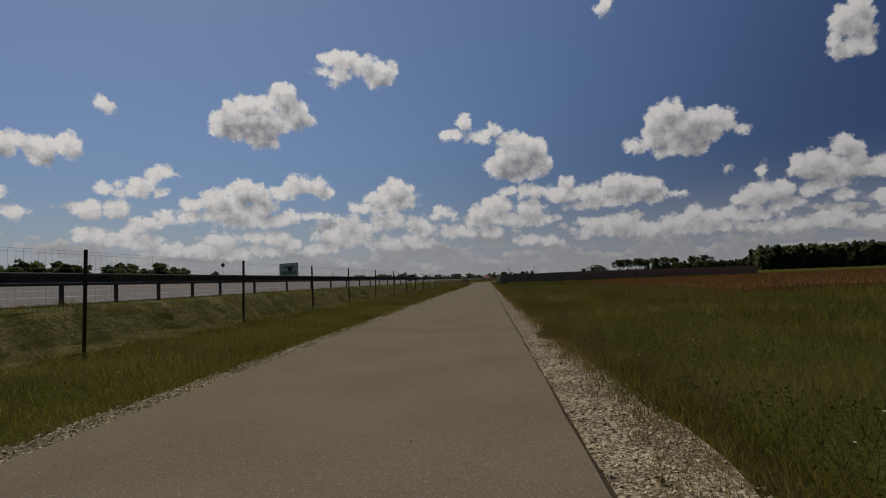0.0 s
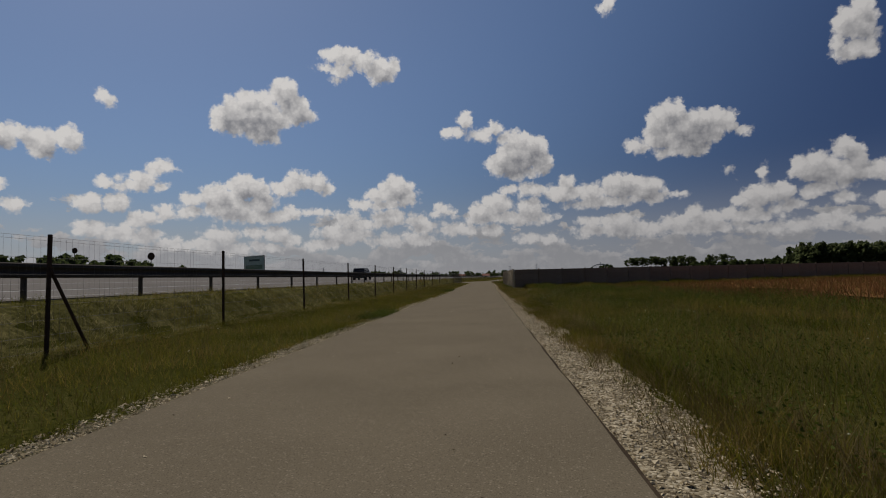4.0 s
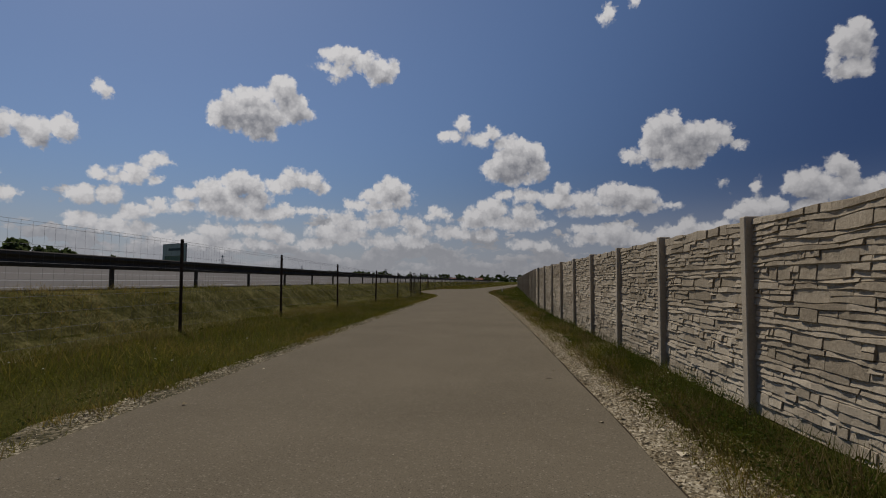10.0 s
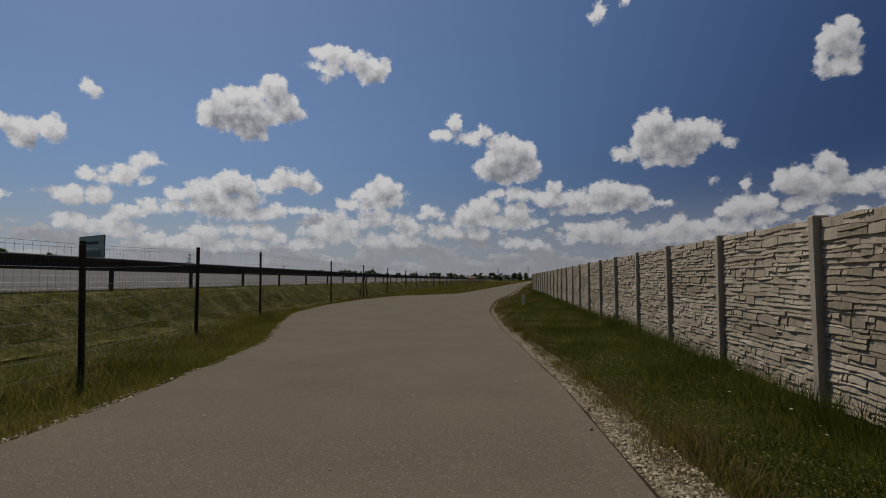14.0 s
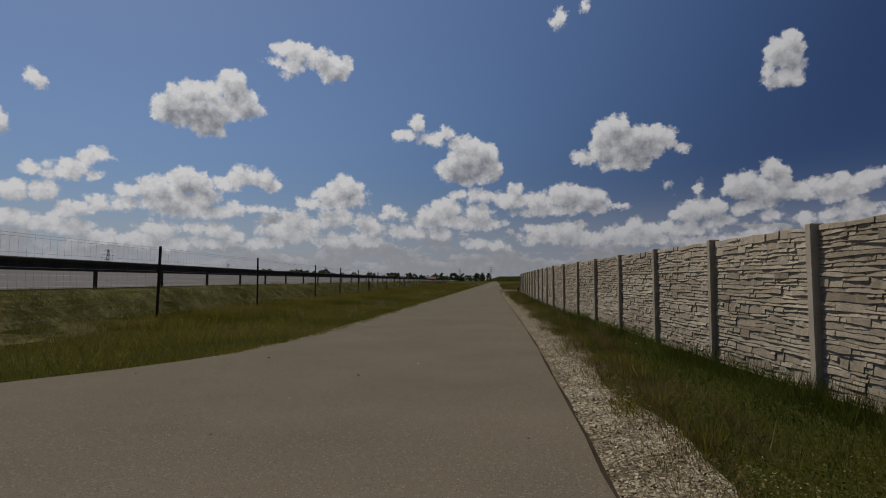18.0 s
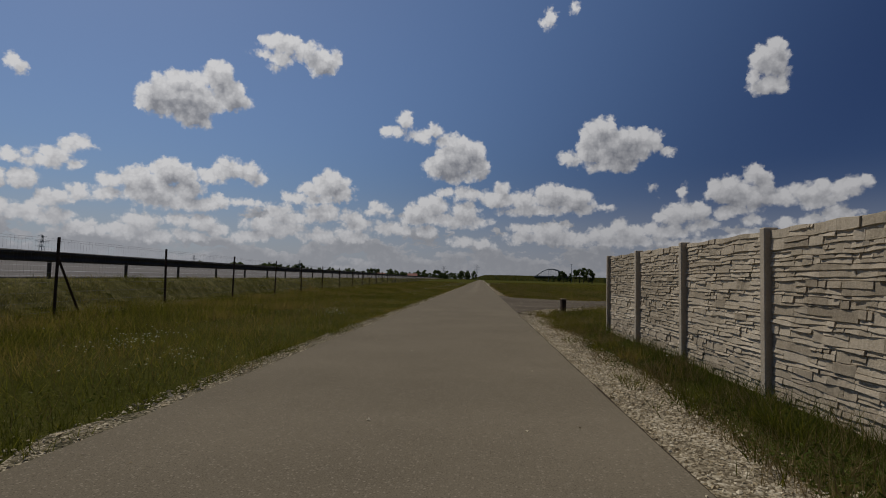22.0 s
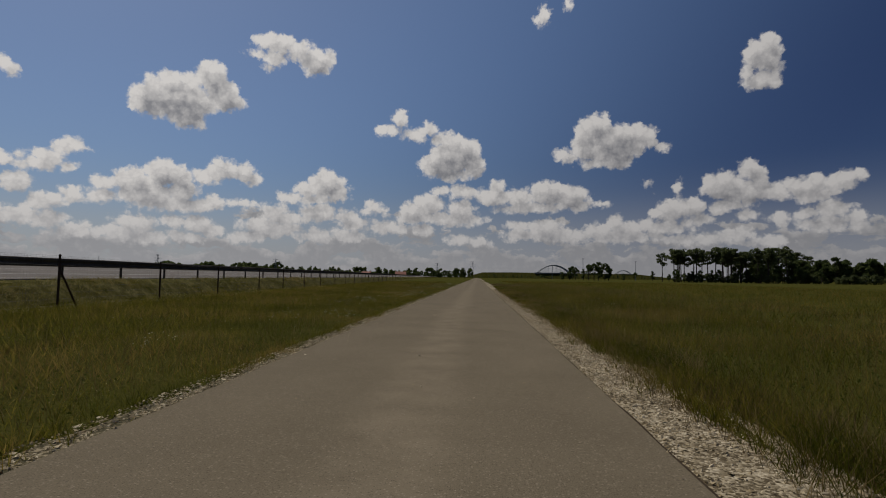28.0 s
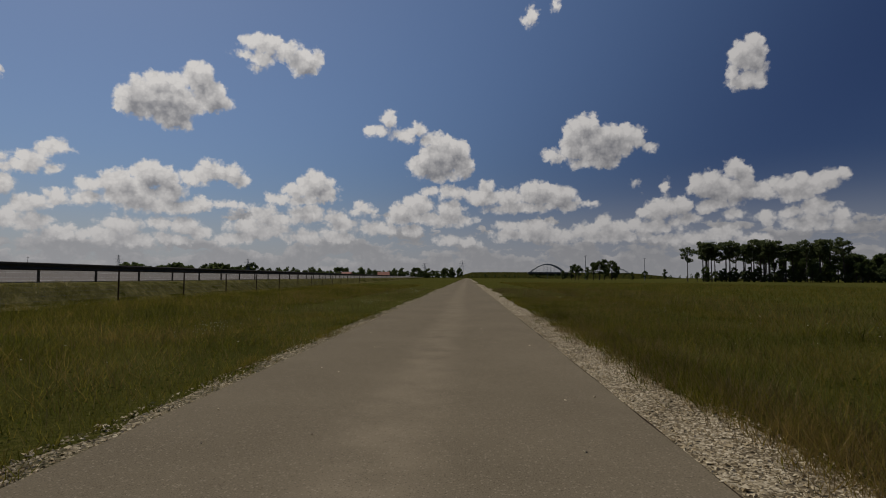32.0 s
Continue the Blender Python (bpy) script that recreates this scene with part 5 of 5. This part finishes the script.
# ---- trees ----
def crown_mesh(name, seed, clumps, leaf, per, mat):
    """A crown of many small leaf sprays, set in uneven clumps (centre, radii)."""
    rng = np.random.default_rng(seed)
    pts = []
    for (cx, cy, cz), (rx, ry, rz) in clumps:
        d = rng.normal(size=(per, 3))
        d /= np.linalg.norm(d, axis=1)[:, None]
        d *= (rng.uniform(0.25, 1.0, per) ** 0.45)[:, None]
        pts.append(np.array((cx, cy, cz)) + d * np.array((rx, ry, rz)))
    p = np.concatenate(pts)
    n = len(p)
    u, w = rng.normal(size=(n, 3)), rng.normal(size=(n, 3))
    u /= np.linalg.norm(u, axis=1)[:, None]
    w -= u * (w * u).sum(1)[:, None]
    w /= np.linalg.norm(w, axis=1)[:, None]
    s = leaf * rng.uniform(0.5, 1.3, n)[:, None]
    v = np.stack([p - u * s, p + w * s * 0.6, p + u * s, p - w * s * 0.6], 1)
    i = np.arange(n)[:, None] * 4
    return raw_mesh(name, v.reshape(-1, 3), i + [0, 1, 2, 3], mat)


def tree_parts(seed, kind):
    """A trunk with limbs, and a crown, for a tree about ten metres tall."""
    rng = random.Random(seed)
    bm = B()
    clumps = []
    if kind == "pine":
        h = 10.0
        bend = rng.uniform(-0.4, 0.4)
        rod(bm, (0, 0, -0.3), (bend * 0.5, 0, h * 0.5), 0.2, 0.14, 7)
        rod(bm, (bend * 0.5, 0, h * 0.5), (bend, 0, h * 0.93), 0.14, 0.05, 7)
        for i in range(15):
            a, z = rng.uniform(0, 6.28), h * rng.uniform(0.56, 0.96)
            ln = rng.uniform(0.5, 1.9) * (1.15 - 0.35 * abs(z / h - 0.75) * 4)
            tip = (bend + ln * math.cos(a), ln * math.sin(a), z + rng.uniform(0.1, 0.7))
            rod(bm, (bend * z / h, 0, z - 0.2), tip, 0.05, 0.02, 5)
            clumps.append((tip, (rng.uniform(0.6, 1.15), rng.uniform(0.6, 1.15), rng.uniform(0.3, 0.6))))
        clumps.append(((bend, 0, h * 0.96), (0.9, 0.9, 0.6)))
        return bm, clumps, 50, M["needle"]
    if kind == "spruce":
        rod(bm, (0, 0, -0.3), (0, 0, 9.6), 0.18, 0.03, 7)
        for i in range(13):
            z = 1.2 + 8.6 * i / 12
            r = 1.9 * (1 - (z - 0.8) / 9.6) + 0.12
            rod(bm, (0, 0, z), (r * 0.8 * math.cos(i * 2.4), r * 0.8 * math.sin(i * 2.4), z - 0.2), 0.04, 0.015, 5)
            for j in range(3):
                a = i * 2.4 + j * 2.1
                clumps.append(((0.45 * r * math.cos(a), 0.45 * r * math.sin(a), z), (r * 0.75, r * 0.75, 0.42)))
        return bm, clumps, 26, M["needle"]
    wide = {"broad": 3.0, "tall": 2.0, "bush": 3.6}[kind]
    low = {"broad": 0.34, "tall": 0.22, "bush": 0.12}[kind]
    rod(bm, (0, 0, -0.3), (rng.uniform(-0.3, 0.3), rng.uniform(-0.3, 0.3), 5.0), 0.26, 0.14, 7)
    for i in range(15):
        a, z = rng.uniform(0, 6.28), 10 * rng.uniform(low, 0.9)
        f = math.sin(math.pi * min(max((z / 10 - low + 0.12) / (1.06 - low), 0.05), 0.98)) ** 0.7
        ln = wide * f * rng.uniform(0.45, 0.95)
        tip = (ln * math.cos(a), ln * math.sin(a), z)
        rod(bm, (0, 0, max(z - 2.2, 1.0)), tip, 0.09, 0.03, 5)
        r = rng.uniform(0.8, 1.5)
        clumps.append((tip, (r, r, r * rng.uniform(0.6, 0.95))))
    clumps.append(((0, 0, 9.0), (1.1, 1.1, 0.9)))
    return bm, clumps, 56, M["leaf"]


def make_tree(seed, kind, label):
    bm, clumps, per, mat = tree_parts(seed, kind)
    t = thing("tree", Matrix.Identity(4), label, "tree")
    part("trunk", bm, M["bark"], t)
    c = new("crown", crown_mesh("crown", seed, clumps, 0.30 if kind == "pine" else 0.42, per, mat))
    c.parent = t
    return t


def bearing_spot(bearing, dist, y0=320.0, x0=0.0):
    return x0 + dist * math.sin(radians(bearing)), y0 + dist * math.cos(radians(bearing))


def plant(proto, spots, group):
    """Copies of the models at (x, y, height); the models themselves take the first spots."""
    rng = random.Random(len(spots))
    for i, (x, y, h) in enumerate(spots):
        m = pose(x, y, -0.05, 0, 0, rng.uniform(0, 360))
        k = proto[i % len(proto)]
        w = rng.uniform(0.85, 1.2)
        if i < len(proto):
            k.matrix_basis = m
            t = k
        else:
            t = copy_thing(k, m)
        t.scale = (h / 10 * w, h / 10 * w, h / 10)
        t["group"] = group


pines = [make_tree(s, "pine", "tall dark pine with a bare trunk and a flat crown") for s in (1, 2, 3, 4)]
broads = [make_tree(s, k, "dark green broad-leaved tree") for s, k in ((11, "broad"), (12, "tall"), (13, "broad"), (14, "bush"))]
rng = random.Random(9)
plant(pines, [(92 + 1.75 * i + rng.uniform(-1.2, 1.2), 602 + rng.uniform(-6, 16) - 0.9 * i, rng.uniform(13.6, 16.8)) for i in range(27)] + [(x + rng.uniform(-1.5, 1.5), 700 + rng.uniform(-6, 10), rng.uniform(16.5, 19.5)) for x in (*range(164, 180, 3), *range(190, 216, 3))], "pines at the edge of the field")
spots = [(126 + 2.3 * i + rng.uniform(-1.5, 1.5), 596 + rng.uniform(-8, 14) - 1.0 * i, rng.uniform(8.5, 11.5) * (0.9 + 0.22 * math.sin(i * 0.55)) * (1.3 if i > 33 else 1.0)) for i in range(58)]
spots += [(92 + 1.7 * i + rng.uniform(-1, 1), 598 + rng.uniform(-4, 8) - 0.9 * i, rng.uniform(3.8, 7.0)) for i in range(34)]
spots += [(134 + 2.0 * i + rng.uniform(-1, 1), 590 + rng.uniform(-5, 5) - 0.9 * i, rng.uniform(7.5, 10.0)) for i in range(44)]
# single trees round the arched bridge
spots += [(66, 700, 9), (72, 704, 8), (76, 706, 11), (87, 706, 12), (90, 709, 10), (64, 712, 9), (67, 716, 10), (60, 720, 6), (80, 708, 12), (84, 712, 13), (92, 716, 6), (101, 712, 5), (110, 716, 6), (122, 716, 7)]
plant(broads, spots, "trees at the edge of the field")


def woods(name, seed, rows, label, kind_mix, leaf=0.55, per=34):
    """Far woods as one mesh: crowns and trunks of many trees (x, y, height)."""
    rng = np.random.default_rng(seed)
    r2 = random.Random(seed)
    va, fa, k = [], [], 0
    for x, y, h in rows:
        kind = r2.choice(kind_mix)
        bm, clumps, _, mat = tree_parts(r2.randrange(999), kind)
        bm.free()
        s = h / 10
        base = np.array((x, y, -0.1))
        n = per
        for c, r in clumps:
            d = rng.normal(size=(n, 3))
            d /= np.linalg.norm(d, axis=1)[:, None]
            d *= (rng.uniform(0.2, 1, n) ** 0.4)[:, None]
            p = base + (np.array(c) + d * np.array(r)) * s
            u, w = rng.normal(size=(n, 3)), rng.normal(size=(n, 3))
            u /= np.linalg.norm(u, axis=1)[:, None]
            w /= np.linalg.norm(w, axis=1)[:, None]
            q = leaf * s * rng.uniform(0.5, 1.3, n)[:, None]
            va.append(np.stack([p - u * q, p + w * q * 0.7, p + u * q, p - w * q * 0.7], 1).reshape(-1, 3))
            fa.append(np.arange(n)[:, None] * 4 + k + [0, 1, 2, 3])
            k += 4 * n
        # trunk as a slim prism
        t = 0.16 * s
        va.append(base + np.array([(-t, -t, 0), (t, -t, 0), (t, t, 0), (-t, t, 0), (-t / 2, -t / 2, h * 0.7), (t / 2, -t / 2, h * 0.7), (t / 2, t / 2, h * 0.7), (-t / 2, t / 2, h * 0.7)]))
        fa.append(np.array([(0, 1, 5, 4), (1, 2, 6, 5), (2, 3, 7, 6), (3, 0, 4, 7)]) + k)
        k += 8
    tagged(new(name, raw_mesh(name, np.concatenate(va), np.concatenate(fa), M["leaf" if "broad" in kind_mix else "needle"])), label, "woods", kind="stuff")


rng = random.Random(17)
woods("forest", 3, [(184 + 1.8 * (i % 120) + rng.uniform(-1.5, 1.5), 448 + 9 * (i // 120) - 0.35 * 1.8 * (i % 120) + rng.uniform(-3, 3), rng.uniform(15.5, 18)) for i in range(360)], "dense dark conifer forest beyond the meadow", ["spruce", "tall", "tall"], 1.05, per=9)
woods("tree_line", 4, [(*bearing_spot(-31 + 0.115 * i + rng.uniform(-0.3, 0.3), rng.uniform(680, 820)), rng.uniform(14, 19) * (0.85 + 0.15 * math.sin(0.22 * i))) for i in range(92)] + [(*bearing_spot(-20 + 0.26 * i + rng.uniform(-0.3, 0.3), rng.uniform(690, 820)), rng.choice((6, 7, 8, 9, 10, 13))) for i in range(74) for _ in (0, 1)] + [(*bearing_spot(-46 + 1.2 * i, rng.uniform(620, 760)), rng.choice((6, 8, 11))) for i in range(12)], "far line of mixed trees beyond the motorway", ["broad", "bush", "bush"], 1.0, per=16)
woods("tree_line", 5, [(-290 + rng.uniform(-14, 14), y, h) for y, h in [(474 - 3.2 * i + rng.uniform(-1.5, 1.5), rng.uniform(15, 24) * min(1.0, 0.6 + 0.02 * i)) for i in range(104) if (i > 24 or i % 3) and i % 8 != 3]], "dark line of trees beyond the motorway", ["broad", "bush", "bush"], 1.0, per=18)
woods("tree_line", 7, [(150 + 1.7 * i + rng.uniform(-1, 1), 588 - 0.95 * i + rng.uniform(-4, 6), rng.uniform(8.5, 11.5)) for i in range(95)], "dense dark line of trees at the edge of the field", ["broad", "bush", "tall"], 1.0, per=20)
woods("tree_line", 8, [(96 + 1.1 * i + rng.uniform(-1, 1), 594 - 0.55 * i + rng.uniform(-3, 3), rng.uniform(2.6, 4.4)) for i in range(190)], "dense low bushes along the edge of the field", ["bush"], 1.2, per=9)
woods("tree_line", 6, [(*bearing_spot(-1 + 0.5 * i + rng.uniform(-0.2, 0.2), rng.uniform(700, 820)), rng.choice((3, 4, 5, 5, 6))) for i in range(56)], "low far line of bushes and trees on the horizon", ["broad", "bush"], per=22)


# ---- bank and arched bridge on the horizon ----
def far_bridge():
    bank = B()
    pts = [(-23, 0.3), (7, 8.8), (50, 9.2), (90, 9.1), (158, 8.6), (205, 8.3), (250, 7.6), (320, 0.3)]
    rows = [[bank.verts.new((x, 1193 + o, z)) for o, z in ((-7 - h, -0.2), (-5, h), (5, h), (7 + h, -0.2))] for x, h in pts]
    for r, s in zip(rows, rows[1:]):
        for i in range(3):
            bank.faces.new((r[i], s[i], s[i + 1], r[i + 1]))
    tagged(mesh_object("embankment", bank, M["soil"]), "dark grassy embankment of a crossing road", "embankment", kind="structure")
    b = thing("arched_bridge", pose(118.2, 1193, 9.0), "far road bridge with a low steel arch", "bridge")
    part("deck", box(B(), (-18, -5, -1.0), (18, 5, 0.3), 0.1), M["grey"], b)
    for s in (-4.4, 4.4):
        bm = B()
        last = None
        for i in range(17):
            f = i / 16
            p = (-15 + 30 * f, s, 0.3 + 7.0 * 4 * f * (1 - f))
            if last:
                rod(bm, last, p, 0.5, 0.5, 6)
            last = p
        part("arch", bm, M["steel"], b)
        for i in range(1, 12):
            f = i / 12
            part("hanger", rod(B(), (-15 + 30 * f, s, 0.3), (-15 + 30 * f, s, 0.3 + 7.0 * 4 * f * (1 - f)), 0.09, 0.09, 5), M["steel"], b)
    return b


bridge = far_bridge()
bridge.scale = (1.64, 1.64, 1.64)
second = copy_thing(bridge, pose(226.0, 1193, 8.4))
second.scale = (0.75, 0.75, 0.75)
second["label"] = "smaller far road bridge with a low steel arch"


def pylon():
    """A lattice mast with three cross arms."""
    t = thing("power_pylon", Matrix.Identity(4), "far steel lattice power pylon", "pylon")
    for sx in (-1, 1):
        for sy in (-1, 1):
            part("leg", rod(B(), (2.2 * sx, 2.2 * sy, 0), (0.3 * sx, 0.3 * sy, 25), 0.16, 0.1, 4), M["steel"], t)
    bm = B()
    for i in range(8):
        z0, z1 = 25 * (i / 8), 25 * ((i + 1) / 8)
        a, c = 2.2 - 1.9 * i / 8, 2.2 - 1.9 * (i + 1) / 8
        for s in (-1, 1):
            rod(bm, (-a, a * s, z0), (c, c * s, z1), 0.06, 0.06, 4)
            rod(bm, (a, a * s, z0), (-c, c * s, z1), 0.06, 0.06, 4)
            rod(bm, (a * s, -a, z0), (c * s, c, z1), 0.06, 0.06, 4)
    part("lattice", bm, M["steel"], t)
    for z, w in ((17, 4.2), (20.5, 5.4), (24, 3.6)):
        part("cross_arm", rod(rod(B(), (-w, 0, z), (w, 0, z), 0.12, 0.12, 4), (-w, 0, z), (0, 0, z + 1.4), 0.07, 0.07, 4), M["steel"], t)
    return t


def pole():
    t = thing("lamp_mast", Matrix.Identity(4), "slim dark mast on the horizon", "mast")
    part("shaft", rod(B(), (0, 0, 0), (0, 0, 10), 0.16, 0.09, 6), M["steel"], t)
    part("head", box(B(), (-0.5, -0.12, 9.9), (0.5, 0.12, 10.1), 0.03), M["steel"], t)
    return t


def spread(proto, spots, group):
    for i, (bearing, dist, h, native) in enumerate(spots):
        x, y = bearing_spot(bearing, dist)
        m = pose(x, y, -0.05, 0, 0, 20 * i)
        t = proto if i == 0 else copy_thing(proto, m)
        if i == 0:
            t.matrix_basis = m
        t.scale = (h / native,) * 3
        t["group"] = group


spread(pylon(), [(-0.5, 760, 24, 26), (-4.2, 820, 22, 26), (-20.5, 640, 20, 26), (-31, 700, 24, 26), (-46, 420, 26, 26)], "power line on the horizon")
spread(pole(), [(10.6, 430, 16, 10), (15.6, 430, 14, 10), (7.6, 640, 16, 10), (-35.5, 430, 12, 10)], "masts on the horizon")


def house(x, y, turn):
    h = thing("house", pose(x, y, -0.05, 0, 0, turn), "small pale far house with a tiled roof", "house", "far houses")
    part("wall", box(B(), (-5, -4, 0), (5, 4, 3.2)), M["plaster"], h)
    bm = B()
    v = [bm.verts.new(p) for p in ((-5.5, -4.6, 3.1), (5.5, -4.6, 3.1), (5.5, 4.6, 3.1), (-5.5, 4.6, 3.1), (-5.5, 0, 6.2), (5.5, 0, 6.2))]
    for q in ((0, 1, 5, 4), (2, 3, 4, 5), (0, 4, 3), (1, 2, 5), (3, 2, 1, 0)):
        bm.faces.new([v[i] for i in q])
    part("roof", bm, M["tile"], h)
    for k in (-3, 0, 3):
        w = part("window", box(B(), (k - 0.6, -4.06, 1.0), (k + 0.6, -3.95, 2.3)), M["white"], h)
        part("pane", box(B(), (k - 0.5, -4.08, 1.1), (k + 0.5, -4.05, 2.2)), M["glass"], w)
    return h


for b, d, turn in ((-8.0, 560, 12), (-11.5, 600, -20), (-27.0, 470, 5)):
    house(*bearing_spot(b, d), turn)


# ---- billboard and round signs beyond the motorway ----
def billboard():
    b = thing("billboard", pose(-149.5, 333.4, -0.8, 0, 0, -25.4), "big pale green billboard on a steel frame", "billboard")
    for k in range(5):
        part("leg", rod(B(), (-8 + 4 * k, 0.3, 0), (-8 + 4 * k, 0.3, 9.4), 0.12, 0.12, 6), M["steel"], b)
    board = part("board", box(B(), (-9.6, -0.15, 8.6), (9.6, 0.15, 17.5), 0.04), M["board"], b)
    part("frame", box(box(box(box(B(), (-9.7, -0.22, 8.4), (9.7, 0.2, 8.62)), (-9.7, -0.22, 17.48), (9.7, 0.2, 17.7)), (-9.7, -0.22, 8.62), (-9.55, 0.2, 17.48)), (9.55, -0.22, 8.62), (9.7, 0.2, 17.48)), M["steel"], b)
    part("lettering", box(B(), (-4.8, -0.19, 14.6), (5.4, -0.155, 15.7)), M["ink"], board, "dark bar of unreadable lettering")
    part("lettering", box(B(), (-8.0, -0.19, 10.0), (8.0, -0.155, 12.4)), M["strip"], board, "green strip on the board")


billboard()


def round_sign(x, y, tall):
    s = thing("road_sign", pose(x, y, tall - 2.4, 0, 0, 8), "round traffic sign seen from its dark back", "road sign", "signs beside the motorway")
    part("pole", rod(B(), (0, 0, 2.0 - tall), (0, 0, 3.0), 0.05, 0.05, 8), M["rail"], s)
    bm = B()
    bmesh.ops.create_cone(bm, cap_ends=True, segments=28, radius1=0.52, radius2=0.52, depth=0.04, matrix=pose(0, 0, 2.75, 90))
    part("disc", bm, M["rust"], s)
    part("clamp", box(B(), (-0.09, -0.05, 2.6), (0.09, 0.07, 2.9), 0.01), M["rail"], s)


round_sign(-37.3, 112.2, 5.2)
round_sign(-65.0, 127.2, 7.6)


# ---- markers on the verge ----
def stake(x, y):
    """A square concrete marker; the word runs up the face that looks at the path."""
    s = thing("marker_stake", pose(x, y, -0.09, 1.0, -2.0, 24), "pale concrete marker post lettered for the road strip", "marker stake")
    part("stake", box(B(), (-0.055, -0.055, -0.2), (0.055, 0.055, 0.66), 0.012), M["white"], s)
    for word, up in (("PAS", 0.03), ("DROGOWY", 0.22)):
        c = bpy.data.curves.new("word", "FONT")
        c.body, c.size, c.extrude = word, 0.085, 0.0015
        o = bpy.data.objects.new("word", c)
        scene.collection.objects.link(o)
        me = bpy.data.meshes.new_from_object(o.evaluated_get(bpy.context.evaluated_depsgraph_get()))
        bpy.data.objects.remove(o)
        me.materials.append(M["black"])
        share("word", me, s, pose(-0.0575, -0.032, up, 0, 0, -90) @ pose(0, 0, 0, 90) @ pose(0, 0, 0, 0, 0, 90), "black upright lettering")
    return s


stake(3.67, 196.5)


def stub(x, y, tall, wide, label):
    s = thing("bollard", pose(x, y, -0.05, 0, 0, 14), label, "bollard")
    part("body", box(B(), (-wide / 2, -wide / 2, -0.1), (wide / 2, wide / 2, tall), 0.03), M["rust"], s)
    part("cap", box(B(), (-wide / 2 - 0.02, -wide / 2 - 0.02, tall), (wide / 2 + 0.02, wide / 2 + 0.02, tall + 0.05), 0.015), M["backside"], s)


stub(3.85, 282.3, 0.60, 0.23, "short dark bollard in the grass at the turning")


# ---- a car on the motorway ----
def estate_car(x, y, turn):
    c = thing("car", pose(x, y, float(carriageway(x, y)) + 0.005, 0, -2.6, turn), "dark estate car on the motorway", "car")
    bm = B()
    side = [(-2.15, 0.45), (2.2, 0.45), (2.25, 0.85), (2.1, 1.02), (1.05, 1.1), (0.55, 1.72), (-2.0, 1.78), (-2.18, 1.05)]
    rows = [[bm.verts.new((p, s * (0.88 if q < 1.2 else 0.74), q)) for p, q in side] for s in (-1, 1)]
    k = len(side)
    for i in range(k):
        bm.faces.new((rows[0][i], rows[0][(i + 1) % k], rows[1][(i + 1) % k], rows[1][i]))
    bm.faces.new(rows[0][::-1])
    bm.faces.new(rows[1])
    bmesh.ops.bevel(bm, geom=bm.edges[:], offset=0.06, segments=2, affect="EDGES")
    body = part("body", bm, M["car"], c)
    for s in (-1, 1):
        for a, b in ((-1.95, -1.05), (-0.95, -0.15), (-0.05, 0.6)):
            bm = B()
            v = [bm.verts.new((p, s * q, z)) for p, q, z in ((a, 0.875, 1.14), (b + (0.22 if b > 0.5 else 0), 0.875, 1.14), (b - (0.08 if b > 0.5 else 0), 0.765, 1.62), (a, 0.765, 1.62))]
            bm.faces.new(v)
            bmesh.ops.solidify(bm, geom=bm.faces[:], thickness=0.02)
            part("side_window", bm, M["glass"], body)
        for p in (-1.4, 1.4):
            w = part("wheel", rod(B(), (p, s * 0.70, 0.36), (p, s * 0.92, 0.36), 0.36, 0.36, 20), M["tyre"], c)
            part("rim", rod(B(), (p, s * 0.905, 0.36), (p, s * 0.935, 0.36), 0.21, 0.19, 14), M["rail"], w)
    part("windscreen", rod(B(), (0.83, -0.62, 1.42), (0.83, 0.62, 1.42), 0.05, 0.05, 6), M["glass"], body)
    part("bumper", box(B(), (2.15, -0.8, 0.42), (2.32, 0.8, 0.62), 0.03), M["black"], c)
    part("bumper", box(B(), (-2.28, -0.8, 0.42), (-2.12, 0.8, 0.62), 0.03), M["black"], c)
    for s in (-0.62, 0.62):
        part("tail_light", box(B(), (-2.2, s - 0.1, 0.9), (-2.14, s + 0.1, 1.15), 0.02), M["tile"], c)
        part("headlight", box(B(), (2.19, s - 0.14, 0.72), (2.26, s + 0.14, 0.9), 0.02), M["white"], c)


estate_car(-8.4, 118.9, 96.5)


# ---- from the plan's steps to metres ----
for ob in list(scene.objects):
    if ob.parent is None and ob.type in {"MESH", "EMPTY"}:
        ob.matrix_basis = Matrix.Scale(METRE, 4) @ ob.matrix_basis
